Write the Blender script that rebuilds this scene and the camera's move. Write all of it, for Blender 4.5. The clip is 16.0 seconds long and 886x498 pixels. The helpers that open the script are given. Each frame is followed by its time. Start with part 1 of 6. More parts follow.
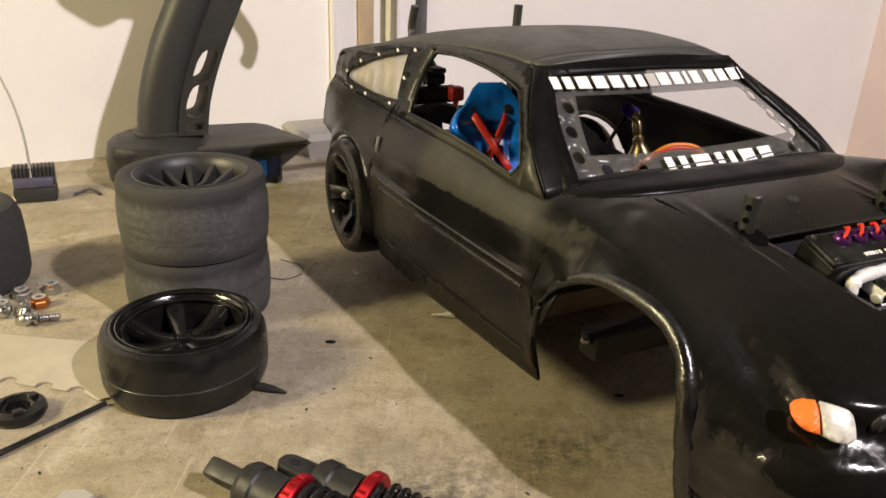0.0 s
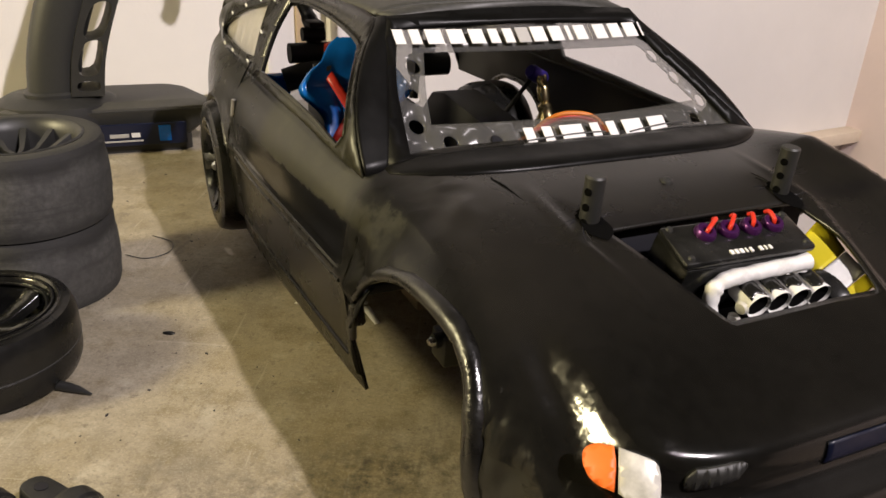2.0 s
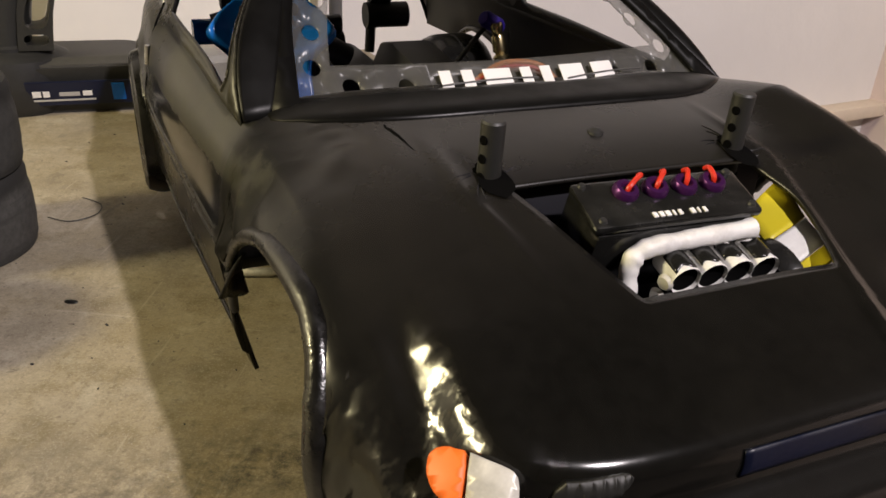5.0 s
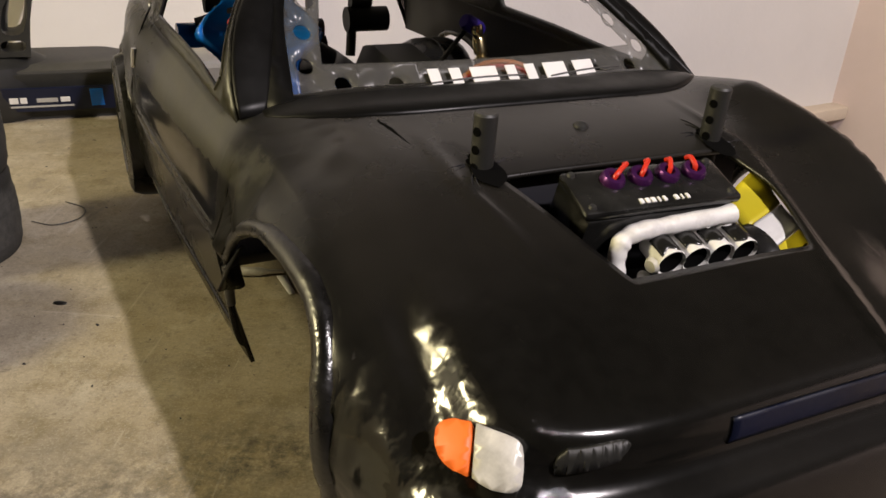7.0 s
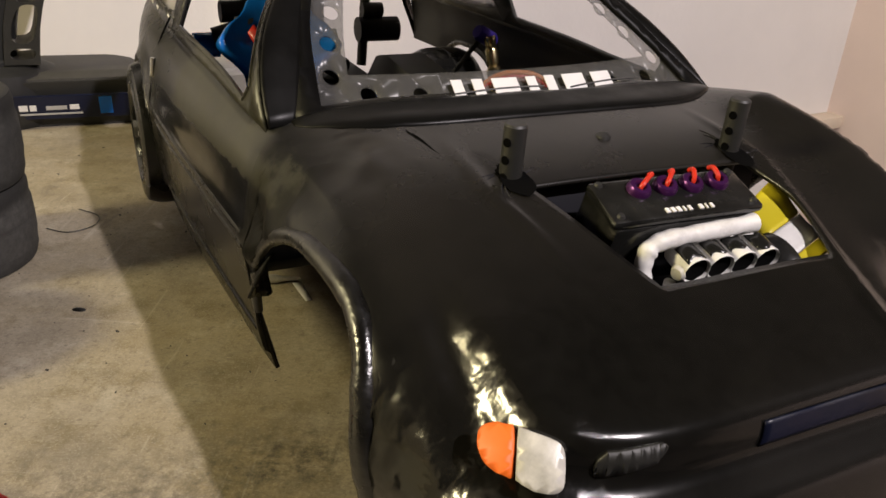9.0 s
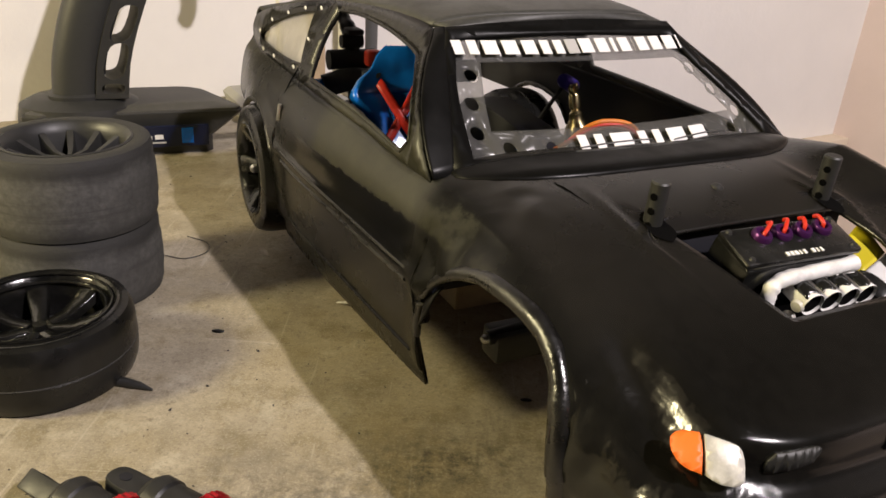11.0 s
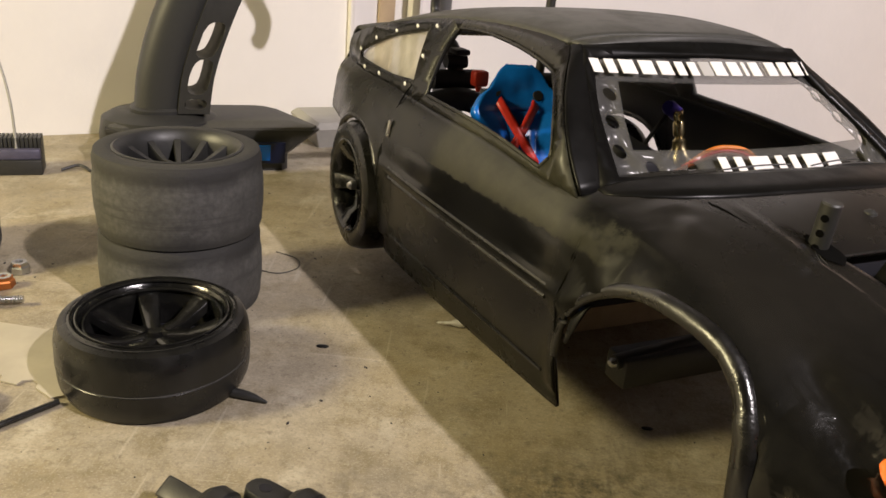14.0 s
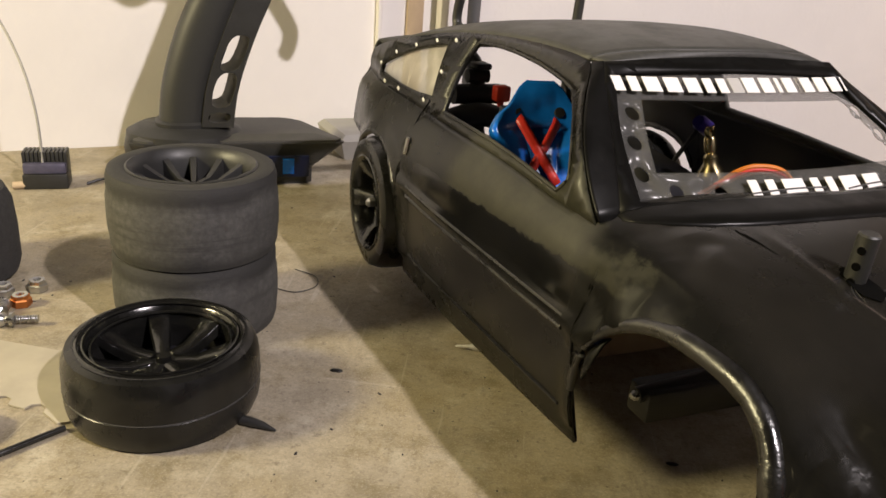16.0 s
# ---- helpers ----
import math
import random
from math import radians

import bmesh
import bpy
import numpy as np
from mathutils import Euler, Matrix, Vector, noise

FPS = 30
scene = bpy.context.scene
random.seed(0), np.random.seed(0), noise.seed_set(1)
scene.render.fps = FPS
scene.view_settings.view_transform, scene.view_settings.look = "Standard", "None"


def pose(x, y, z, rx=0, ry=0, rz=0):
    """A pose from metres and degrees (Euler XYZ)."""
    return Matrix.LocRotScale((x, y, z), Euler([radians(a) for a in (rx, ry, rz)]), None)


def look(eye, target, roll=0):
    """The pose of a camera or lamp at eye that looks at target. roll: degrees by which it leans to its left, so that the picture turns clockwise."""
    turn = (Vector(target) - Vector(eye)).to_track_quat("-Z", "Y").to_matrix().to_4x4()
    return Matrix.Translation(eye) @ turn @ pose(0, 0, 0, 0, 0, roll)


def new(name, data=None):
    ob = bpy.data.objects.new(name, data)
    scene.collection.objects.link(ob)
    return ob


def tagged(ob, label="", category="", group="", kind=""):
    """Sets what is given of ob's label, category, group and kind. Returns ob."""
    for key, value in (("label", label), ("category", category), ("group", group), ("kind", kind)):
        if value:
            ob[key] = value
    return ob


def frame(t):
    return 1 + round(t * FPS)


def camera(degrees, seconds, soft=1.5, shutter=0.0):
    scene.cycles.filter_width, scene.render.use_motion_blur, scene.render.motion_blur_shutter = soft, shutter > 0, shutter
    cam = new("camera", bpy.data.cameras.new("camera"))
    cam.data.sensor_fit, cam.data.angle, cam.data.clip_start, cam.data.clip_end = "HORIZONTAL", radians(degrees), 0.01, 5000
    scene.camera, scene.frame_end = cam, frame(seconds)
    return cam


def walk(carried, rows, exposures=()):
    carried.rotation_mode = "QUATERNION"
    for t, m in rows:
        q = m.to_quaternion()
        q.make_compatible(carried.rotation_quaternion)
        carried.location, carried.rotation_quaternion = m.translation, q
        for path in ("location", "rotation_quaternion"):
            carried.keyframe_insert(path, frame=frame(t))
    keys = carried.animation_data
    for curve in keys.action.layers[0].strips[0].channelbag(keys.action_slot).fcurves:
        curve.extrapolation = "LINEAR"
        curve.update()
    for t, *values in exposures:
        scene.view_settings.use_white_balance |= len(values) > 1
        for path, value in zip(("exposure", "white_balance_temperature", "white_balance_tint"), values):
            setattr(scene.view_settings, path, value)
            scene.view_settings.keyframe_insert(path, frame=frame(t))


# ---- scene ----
EXPOSURES = [(0.0, 0.1), (2.0, 0.05), (3.5, -0.15), (9.2, -0.2), (10.2, 0.0), (13.0, 0.08), (16.0, 0.08)]
cam = camera(59.6, 16.0, soft=1.6)
# seconds, place, turn
PATH = [
    (0, -0.0023, 0.0251, 0.1707, 67.17, -2.09, 0.96),
    (0.5, 0.0115, 0.0303, 0.1645, 67.41, -2.02, 1.90),
    (1, 0.0377, 0.0441, 0.1653, 66.41, -2.06, 3.50),
    (1.5, 0.0492, 0.0634, 0.1640, 65.54, -2.90, 3.95),
    (2, 0.0611, 0.0700, 0.1612, 64.70, -2.40, 2.79),
    (2.5, 0.0626, 0.0725, 0.1613, 64.39, -2.24, 2.29),
    (3, 0.0621, 0.0788, 0.1600, 64.28, -2.04, 3.02),
    (3.5, 0.0694, 0.0852, 0.1539, 64.04, -2.00, 3.82),
    (4, 0.0829, 0.0898, 0.1486, 63.95, -2.51, 4.18),
    (4.5, 0.0895, 0.0958, 0.1445, 63.40, -2.43, 4.56),
    (5, 0.0938, 0.0989, 0.1458, 62.86, -2.35, 4.89),
    (7.5, 0.0876, 0.0901, 0.1437, 63.71, -2.60, 2.38),
    (8, 0.0861, 0.0910, 0.1433, 63.66, -2.72, 2.67),
    (8.5, 0.0842, 0.0921, 0.1450, 63.88, -3.05, 2.48),
    (9, 0.0807, 0.0874, 0.1457, 64.17, -2.89, 2.16),
    (9.5, 0.0601, 0.0767, 0.1563, 63.17, -3.10, 1.93),
    (10, 0.0437, 0.0640, 0.1615, 64.95, -3.45, 1.55),
    (12.5, 0.0279, 0.0574, 0.1657, 65.04, -3.11, 1.48),
    (13, 0.0158, 0.0592, 0.1665, 66.43, -3.84, 2.94),
    (13.5, 0.0047, 0.0603, 0.1616, 66.85, -4.70, 3.03),
    (14, -0.0028, 0.0595, 0.1535, 67.52, -4.93, 2.99),
    (14.5, -0.0060, 0.0632, 0.1475, 67.80, -5.23, 2.77),
    (15, -0.0067, 0.0637, 0.1473, 67.71, -5.00, 3.05),
    (15.5, -0.0074, 0.0675, 0.1475, 67.56, -4.61, 3.76),
    (16, 0.0036, 0.0716, 0.1567, 67.61, -4.15, 5.63),
]
walk(cam, [(t, pose(*p)) for t, *p in PATH], EXPOSURES)

# ---- light ----
world = bpy.data.worlds.new("world")
scene.world = world
world.use_nodes = True
world.node_tree.nodes["Background"].inputs[0].default_value = (1.0, 0.82, 0.6, 1)
world.node_tree.nodes["Background"].inputs[1].default_value = 0.03


def lamp(name, place, target, watts, colour, size):
    data = bpy.data.lights.new(name, "AREA")
    data.shape, data.size, data.energy, data.color = "DISK", size, watts, colour
    ob = new(name, data)
    ob.matrix_world = look(place, target)
    return ob


lamp("white_work_lamp", (0.78, -0.40, 1.04), (0.0, 0.45, 0.05), 25, (1.0, 0.90, 0.92), 0.04)
lamp("warm_bench_lamp", (-0.78, -0.02, 0.50), (-0.05, 0.12, 0.0), 10.0, (1.0, 0.86, 0.49), 0.18)


# ---- materials ----
def material(name, colour, rough=0.5, metal=0.0, grain=(0.0, 60.0), stain=(0.0, 8.0), bump=(0.0, 400.0), tint=None, coat=0.0, spec=0.5,
             wear=0.0, stretch=(1, 1, 1)):
    """grain, stain: strength and scale of fine and coarse variation of the colour; bump: depth in mm and scale."""
    m = bpy.data.materials.new(name)
    m.use_nodes = True
    nt = m.node_tree
    b = nt.nodes["Principled BSDF"]
    b.inputs["Roughness"].default_value, b.inputs["Metallic"].default_value = rough, metal
    b.inputs["Coat Weight"].default_value, b.inputs["Coat Roughness"].default_value = coat, 0.12
    b.inputs["Specular IOR Level"].default_value = spec
    co = nt.nodes.new("ShaderNodeTexCoord")
    mp = nt.nodes.new("ShaderNodeMapping")
    mp.inputs["Scale"].default_value = stretch
    nt.links.new(co.outputs["Object"], mp.inputs[0])

    def noise_tex(scale, detail=6, r=0.6):
        n = nt.nodes.new("ShaderNodeTexNoise")
        n.inputs["Scale"].default_value, n.inputs["Detail"].default_value, n.inputs["Roughness"].default_value = scale, detail, r
        nt.links.new(mp.outputs[0], n.inputs["Vector"])
        return n

    def ramp(src, lo, hi):
        r = nt.nodes.new("ShaderNodeMapRange")
        r.inputs["From Min"].default_value, r.inputs["From Max"].default_value = lo, hi
        nt.links.new(src, r.inputs[0])
        return r.outputs[0]

    def mix(fac, a, c):
        x = nt.nodes.new("ShaderNodeMix")
        x.data_type = "RGBA"
        nt.links.new(fac, x.inputs[0])
        for k, v in ((6, a), (7, c)):
            if isinstance(v, tuple):
                x.inputs[k].default_value = (*v, 1)
            else:
                nt.links.new(v, x.inputs[k])
        return x.outputs[2]

    dark = tuple(c * (1 - min(grain[0], 1)) for c in colour)
    col = mix(ramp(noise_tex(grain[1]).outputs[0], 0.35, 0.7), dark, colour)
    if stain[0]:
        t2 = tint or tuple(c * (1 - stain[0]) for c in colour)
        col = mix(ramp(noise_tex(stain[1], 5, 0.65).outputs[0], 0.62 - 0.25 * min(stain[0], 1), 0.78), col, t2)
    nt.links.new(col, b.inputs["Base Color"])
    if wear:
        rr = nt.nodes.new("ShaderNodeMapRange")
        rr.inputs["From Min"].default_value, rr.inputs["From Max"].default_value = 0.4, 0.65
        rr.inputs["To Min"].default_value, rr.inputs["To Max"].default_value = rough, min(1, rough + wear)
        nt.links.new(noise_tex(stain[1] * 2.1, 4).outputs[0], rr.inputs[0])
        nt.links.new(rr.outputs[0], b.inputs["Roughness"])
    if bump[0]:
        bp = nt.nodes.new("ShaderNodeBump")
        bp.inputs["Strength"].default_value, bp.inputs["Distance"].default_value = 1.0, bump[0] / 1000
        nt.links.new(noise_tex(bump[1], 4).outputs[0], bp.inputs["Height"])
        nt.links.new(bp.outputs[0], b.inputs["Normal"])
    return m


def clear(name, colour, rough, alpha):
    """Thin clear plastic sheet."""
    m = material(name, colour, rough, grain=(0.25, 120), stain=(0.3, 30))
    b = m.node_tree.nodes["Principled BSDF"]
    b.inputs["Alpha"].default_value = alpha
    return m




def bench_material():
    """Worn pale worktop: fine speckle, yellow stains, grey scuffs and scratches."""
    m = material("bench_top", (0.350, 0.305, 0.225), 0.55, grain=(0.20, 420), stain=(0.7, 6), bump=(0.22, 300), tint=(0.27, 0.215, 0.105), wear=0.2)
    nt = m.node_tree
    b = nt.nodes["Principled BSDF"]
    last = b.inputs["Base Color"].links[0].from_socket
    co = nt.nodes.new("ShaderNodeTexCoord")

    def layer(scale, lo, hi, colour, fac, stretch=None, turn=0.0, detail=6, rough=0.65):
        nonlocal last
        mp = nt.nodes.new("ShaderNodeMapping")
        mp.inputs["Rotation"].default_value = (0, 0, turn)
        mp.inputs["Scale"].default_value = stretch or (1, 1, 1)
        nt.links.new(co.outputs["Object"], mp.inputs[0])
        n = nt.nodes.new("ShaderNodeTexNoise")
        n.inputs["Scale"].default_value, n.inputs["Detail"].default_value, n.inputs["Roughness"].default_value = scale, detail, rough
        nt.links.new(mp.outputs[0], n.inputs["Vector"])
        r = nt.nodes.new("ShaderNodeMapRange")
        r.inputs["From Min"].default_value, r.inputs["From Max"].default_value, r.inputs["To Max"].default_value = lo, hi, fac
        nt.links.new(n.outputs[0], r.inputs[0])
        x = nt.nodes.new("ShaderNodeMix")
        x.data_type = "RGBA"
        x.inputs[7].default_value = (*colour, 1)
        nt.links.new(r.outputs[0], x.inputs[0])
        nt.links.new(last, x.inputs[6])
        last = x.outputs[2]

    layer(11, 0.50, 0.72, (0.20, 0.155, 0.07), 0.85)
    layer(27, 0.52, 0.72, (0.17, 0.145, 0.10), 0.65)
    layer(75, 0.50, 0.70, (0.20, 0.175, 0.125), 0.6, detail=9)
    layer(19, 0.585, 0.70, (0.11, 0.093, 0.068), 0.55, detail=12, rough=0.8)
    layer(48, 0.50, 0.64, (0.155, 0.125, 0.065), 0.75, detail=10, rough=0.78)
    layer(34, 0.53, 0.66, (0.45, 0.41, 0.32), 0.60, detail=10, rough=0.75)
    layer(240, 0.57, 0.70, (0.10, 0.083, 0.055), 0.62)
    layer(900, 0.50, 0.70, (0.15, 0.125, 0.085), 0.55, detail=4)
    layer(1300, 0.54, 0.68, (0.46, 0.42, 0.34), 0.35, detail=2)
    layer(520, 0.64, 0.74, (0.09, 0.075, 0.055), 0.55, detail=3)
    layer(60, 0.62, 0.70, (0.13, 0.115, 0.09), 0.5, (1, 0.35, 1), 0.6)
    layer(26, 0.685, 0.70, (0.48, 0.44, 0.36), 0.25, (14, 0.6, 1), 0.35, 2, 0.5)
    layer(22, 0.70, 0.71, (0.48, 0.44, 0.36), 0.25, (0.5, 15, 1), -0.3, 2, 0.5)
    def scuff(place, size, turn, colour, fac):
        """A dirty patch of ragged outline round one spot."""
        nonlocal last
        mp = nt.nodes.new("ShaderNodeMapping")
        mp.vector_type = "TEXTURE"
        mp.inputs["Location"].default_value, mp.inputs["Scale"].default_value, mp.inputs["Rotation"].default_value = place, (*size, 1), (0, 0, turn)
        nt.links.new(co.outputs["Object"], mp.inputs[0])
        g = nt.nodes.new("ShaderNodeTexGradient")
        g.gradient_type = "QUADRATIC_SPHERE"
        nt.links.new(mp.outputs[0], g.inputs[0])
        n = nt.nodes.new("ShaderNodeTexNoise")
        n.inputs["Scale"].default_value, n.inputs["Detail"].default_value, n.inputs["Roughness"].default_value = 190, 10, 0.8
        nt.links.new(co.outputs["Object"], n.inputs["Vector"])
        r = nt.nodes.new("ShaderNodeMapRange")
        r.inputs["From Min"].default_value, r.inputs["From Max"].default_value, r.inputs["To Max"].default_value = 0.42, 0.62, fac
        nt.links.new(n.outputs[0], r.inputs[0])
        k = nt.nodes.new("ShaderNodeMath")
        k.operation = "MULTIPLY"
        k.use_clamp = True
        nt.links.new(g.outputs[1], k.inputs[0]), nt.links.new(r.outputs[0], k.inputs[1])
        x = nt.nodes.new("ShaderNodeMix")
        x.data_type = "RGBA"
        x.inputs[7].default_value = (*colour, 1)
        nt.links.new(k.outputs[0], x.inputs[0]), nt.links.new(last, x.inputs[6])
        last = x.outputs[2]

    scuff((0.040, 0.250, 0), (0.085, 0.040), 0.35, (0.05, 0.043, 0.03), 1.2)
    scuff((-0.002, 0.226, 0), (0.075, 0.036), -0.4, (0.06, 0.052, 0.04), 1.1)
    scuff((-0.062, 0.455, 0), (0.028, 0.018), 0.4, (0.06, 0.05, 0.03), 1.6)
    scuff((-0.050, 0.215, 0), (0.05, 0.02), 0.2, (0.16, 0.12, 0.05), 1.4)
    nt.links.new(last, b.inputs["Base Color"])
    return m


def body_paint():
    """Hand-sprayed black: satin with dust, lacquered at the nose and in a band along the door, dry olive overspray
    under the side window; the bonnet's sheen is painted in as a lighter colour.
    """
    m = material("black_body_paint", (0.0060, 0.0058, 0.0050), 0.26, grain=(0.3, 300), stain=(0.5, 22), bump=(0.05, 60), tint=(0.0085, 0.0080, 0.0065), spec=0.42)
    nt = m.node_tree
    b = nt.nodes["Principled BSDF"]
    base = b.inputs["Base Color"].links[0].from_socket
    co = nt.nodes.new("ShaderNodeTexCoord")
    sep = nt.nodes.new("ShaderNodeSeparateXYZ")
    nt.links.new(co.outputs["Object"], sep.inputs[0])

    def noise_at(scale, detail=6, rough=0.65, stretch=(1, 1, 1)):
        mp = nt.nodes.new("ShaderNodeMapping")
        mp.inputs["Scale"].default_value = stretch
        nt.links.new(co.outputs["Object"], mp.inputs[0])
        n = nt.nodes.new("ShaderNodeTexNoise")
        n.inputs["Scale"].default_value, n.inputs["Detail"].default_value, n.inputs["Roughness"].default_value = scale, detail, rough
        nt.links.new(mp.outputs[0], n.inputs["Vector"])
        return n.outputs[0]

    def calc(op, a, c=0.0, d=None):
        k = nt.nodes.new("ShaderNodeMath")
        k.operation = op
        for slot, v in enumerate((a, c) if d is None else (a, c, d)):
            if isinstance(v, (int, float)):
                k.inputs[slot].default_value = v
            else:
                nt.links.new(v, k.inputs[slot])
        return k.outputs[0]

    def ramp(v, lo, hi):
        r = nt.nodes.new("ShaderNodeMapRange")
        r.interpolation_type = "SMOOTHSTEP"
        r.inputs["From Min"].default_value, r.inputs["From Max"].default_value = lo, hi
        nt.links.new(v, r.inputs[0])
        return r.outputs[0]

    def blend(fac, a, c):
        x = nt.nodes.new("ShaderNodeMix")
        x.data_type = "RGBA"
        nt.links.new(fac, x.inputs[0])
        for k, v in ((6, a), (7, c)):
            if isinstance(v, tuple):
                x.inputs[k].default_value = (*v, 1)
            else:
                nt.links.new(v, x.inputs[k])
        return x.outputs[2]

    x, y, z = sep.outputs
    ragged = calc("MULTIPLY", calc("SUBTRACT", noise_at(260, 8, 0.75, (1, 1, 0.6)), 0.5), 0.012)
    xr, zr = calc("ADD", x, ragged), calc("ADD", z, calc("MULTIPLY", ragged, 0.45))
    near = ramp(calc("ADD", calc("MULTIPLY", y, -1.0), calc("MULTIPLY", ragged, 1.5)), 0.0735, 0.0765)
    # dry overspray under the window and over the rear of the wing
    over = calc("MULTIPLY", calc("MULTIPLY", ramp(zr, 0.0722, 0.0740), ramp(xr, 0.070, 0.080)), calc("MULTIPLY", near, calc("SUBTRACT", 1.0, ramp(xr, 0.166, 0.196))))
    faint = calc("MULTIPLY", calc("MULTIPLY", ramp(zr, 0.066, 0.082), ramp(noise_at(45), 0.40, 0.60)), calc("MULTIPLY", near, 0.10))
    over = calc("MAXIMUM", over, faint)
    over = calc("MULTIPLY", over, calc("MULTIPLY_ADD", noise_at(85, 8, 0.7), 1.3, 0.10))
    patchy = calc("MAXIMUM", calc("SUBTRACT", 1.0, ramp(x, 0.146, 0.156)), calc("MULTIPLY", ramp(noise_at(75, 4, 0.6), 0.40, 0.56), 0.65))
    over = calc("MINIMUM", calc("MULTIPLY", over, patchy), 1.0)
    # lacquer band between the overspray and the moulding
    band = calc("MULTIPLY", calc("MULTIPLY", ramp(zr, 0.0590, 0.0605), calc("SUBTRACT", 1.0, ramp(zr, 0.0715, 0.0735))), calc("MULTIPLY", ramp(xr, 0.040, 0.060), calc("SUBTRACT", 1.0, ramp(xr, 0.150, 0.156))))
    col = blend(over, base, (0.046, 0.0450, 0.0310))
    col = blend(calc("MULTIPLY", band, 0.8), col, (0.003, 0.0029, 0.0026))
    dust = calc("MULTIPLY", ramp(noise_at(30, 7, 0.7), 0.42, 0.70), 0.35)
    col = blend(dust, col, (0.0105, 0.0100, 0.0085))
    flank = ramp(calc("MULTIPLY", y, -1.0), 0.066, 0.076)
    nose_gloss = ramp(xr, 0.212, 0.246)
    # bonnet top: broad sheen and dust painted in as a lighter base colour
    dusty_sheen = calc("MULTIPLY", calc("MULTIPLY", calc("SUBTRACT", 1.0, flank), calc("SUBTRACT", 1.0, nose_gloss)), calc("MULTIPLY_ADD", noise_at(38, 7, 0.7), 1.2, -0.1))
    col = blend(dusty_sheen, col, (0.0155, 0.0140, 0.0118))
    nt.links.new(col, b.inputs["Base Color"])
    torn = calc("MULTIPLY", calc("MULTIPLY", ramp(x, 0.148, 0.158), calc("SUBTRACT", 1.0, ramp(x, 0.174, 0.190))), calc("MULTIPLY", ramp(calc("MULTIPLY", y, -1.0), 0.058, 0.070), ramp(z, 0.050, 0.060)))
    r = calc("MULTIPLY_ADD", noise_at(24, 5), 0.16, 0.19)
    r = calc("MULTIPLY_ADD", calc("MAXIMUM", over, torn), 0.14, r)
    r = calc("SUBTRACT", r, calc("MULTIPLY", band, 0.13))
    r = calc("SUBTRACT", r, calc("MULTIPLY", nose_gloss, 0.12))
    nt.links.new(calc("MAXIMUM", r, 0.07), b.inputs["Roughness"])
    # lacquer that wrinkled round the lamps
    side = calc("ABSOLUTE", y)
    corner = calc("MULTIPLY", ramp(xr, 0.226, 0.238), ramp(calc("ADD", side, ragged), 0.046, 0.054))
    rough_skin = calc("SUBTRACT", calc("MULTIPLY_ADD", noise_at(260, 3, 0.5), 0.2, noise_at(85, 3, 0.5)), 0.6)
    bp = nt.nodes.new("ShaderNodeBump")
    bp.inputs["Strength"].default_value, bp.inputs["Distance"].default_value = 1.0, 0.0011
    folds = calc("ABSOLUTE", calc("SUBTRACT", noise_at(42, 2, 0.5, (1.3, 1, 1)), 0.5))
    nt.links.new(calc("SUBTRACT", calc("MULTIPLY", rough_skin, calc("MULTIPLY", corner, 0.7)), calc("MULTIPLY", folds, torn)), bp.inputs["Height"])
    nt.links.new(b.inputs["Normal"].links[0].from_socket, bp.inputs["Normal"])
    nt.links.new(bp.outputs[0], b.inputs["Normal"])
    # the dry coat shines less than the lacquer
    nt.links.new(calc("MULTIPLY_ADD", calc("MAXIMUM", nose_gloss, band), 0.12, calc("SUBTRACT", 0.44, calc("MULTIPLY_ADD", flank, 0.16, calc("MULTIPLY", torn, 0.20)))), b.inputs["Specular IOR Level"])
    return m


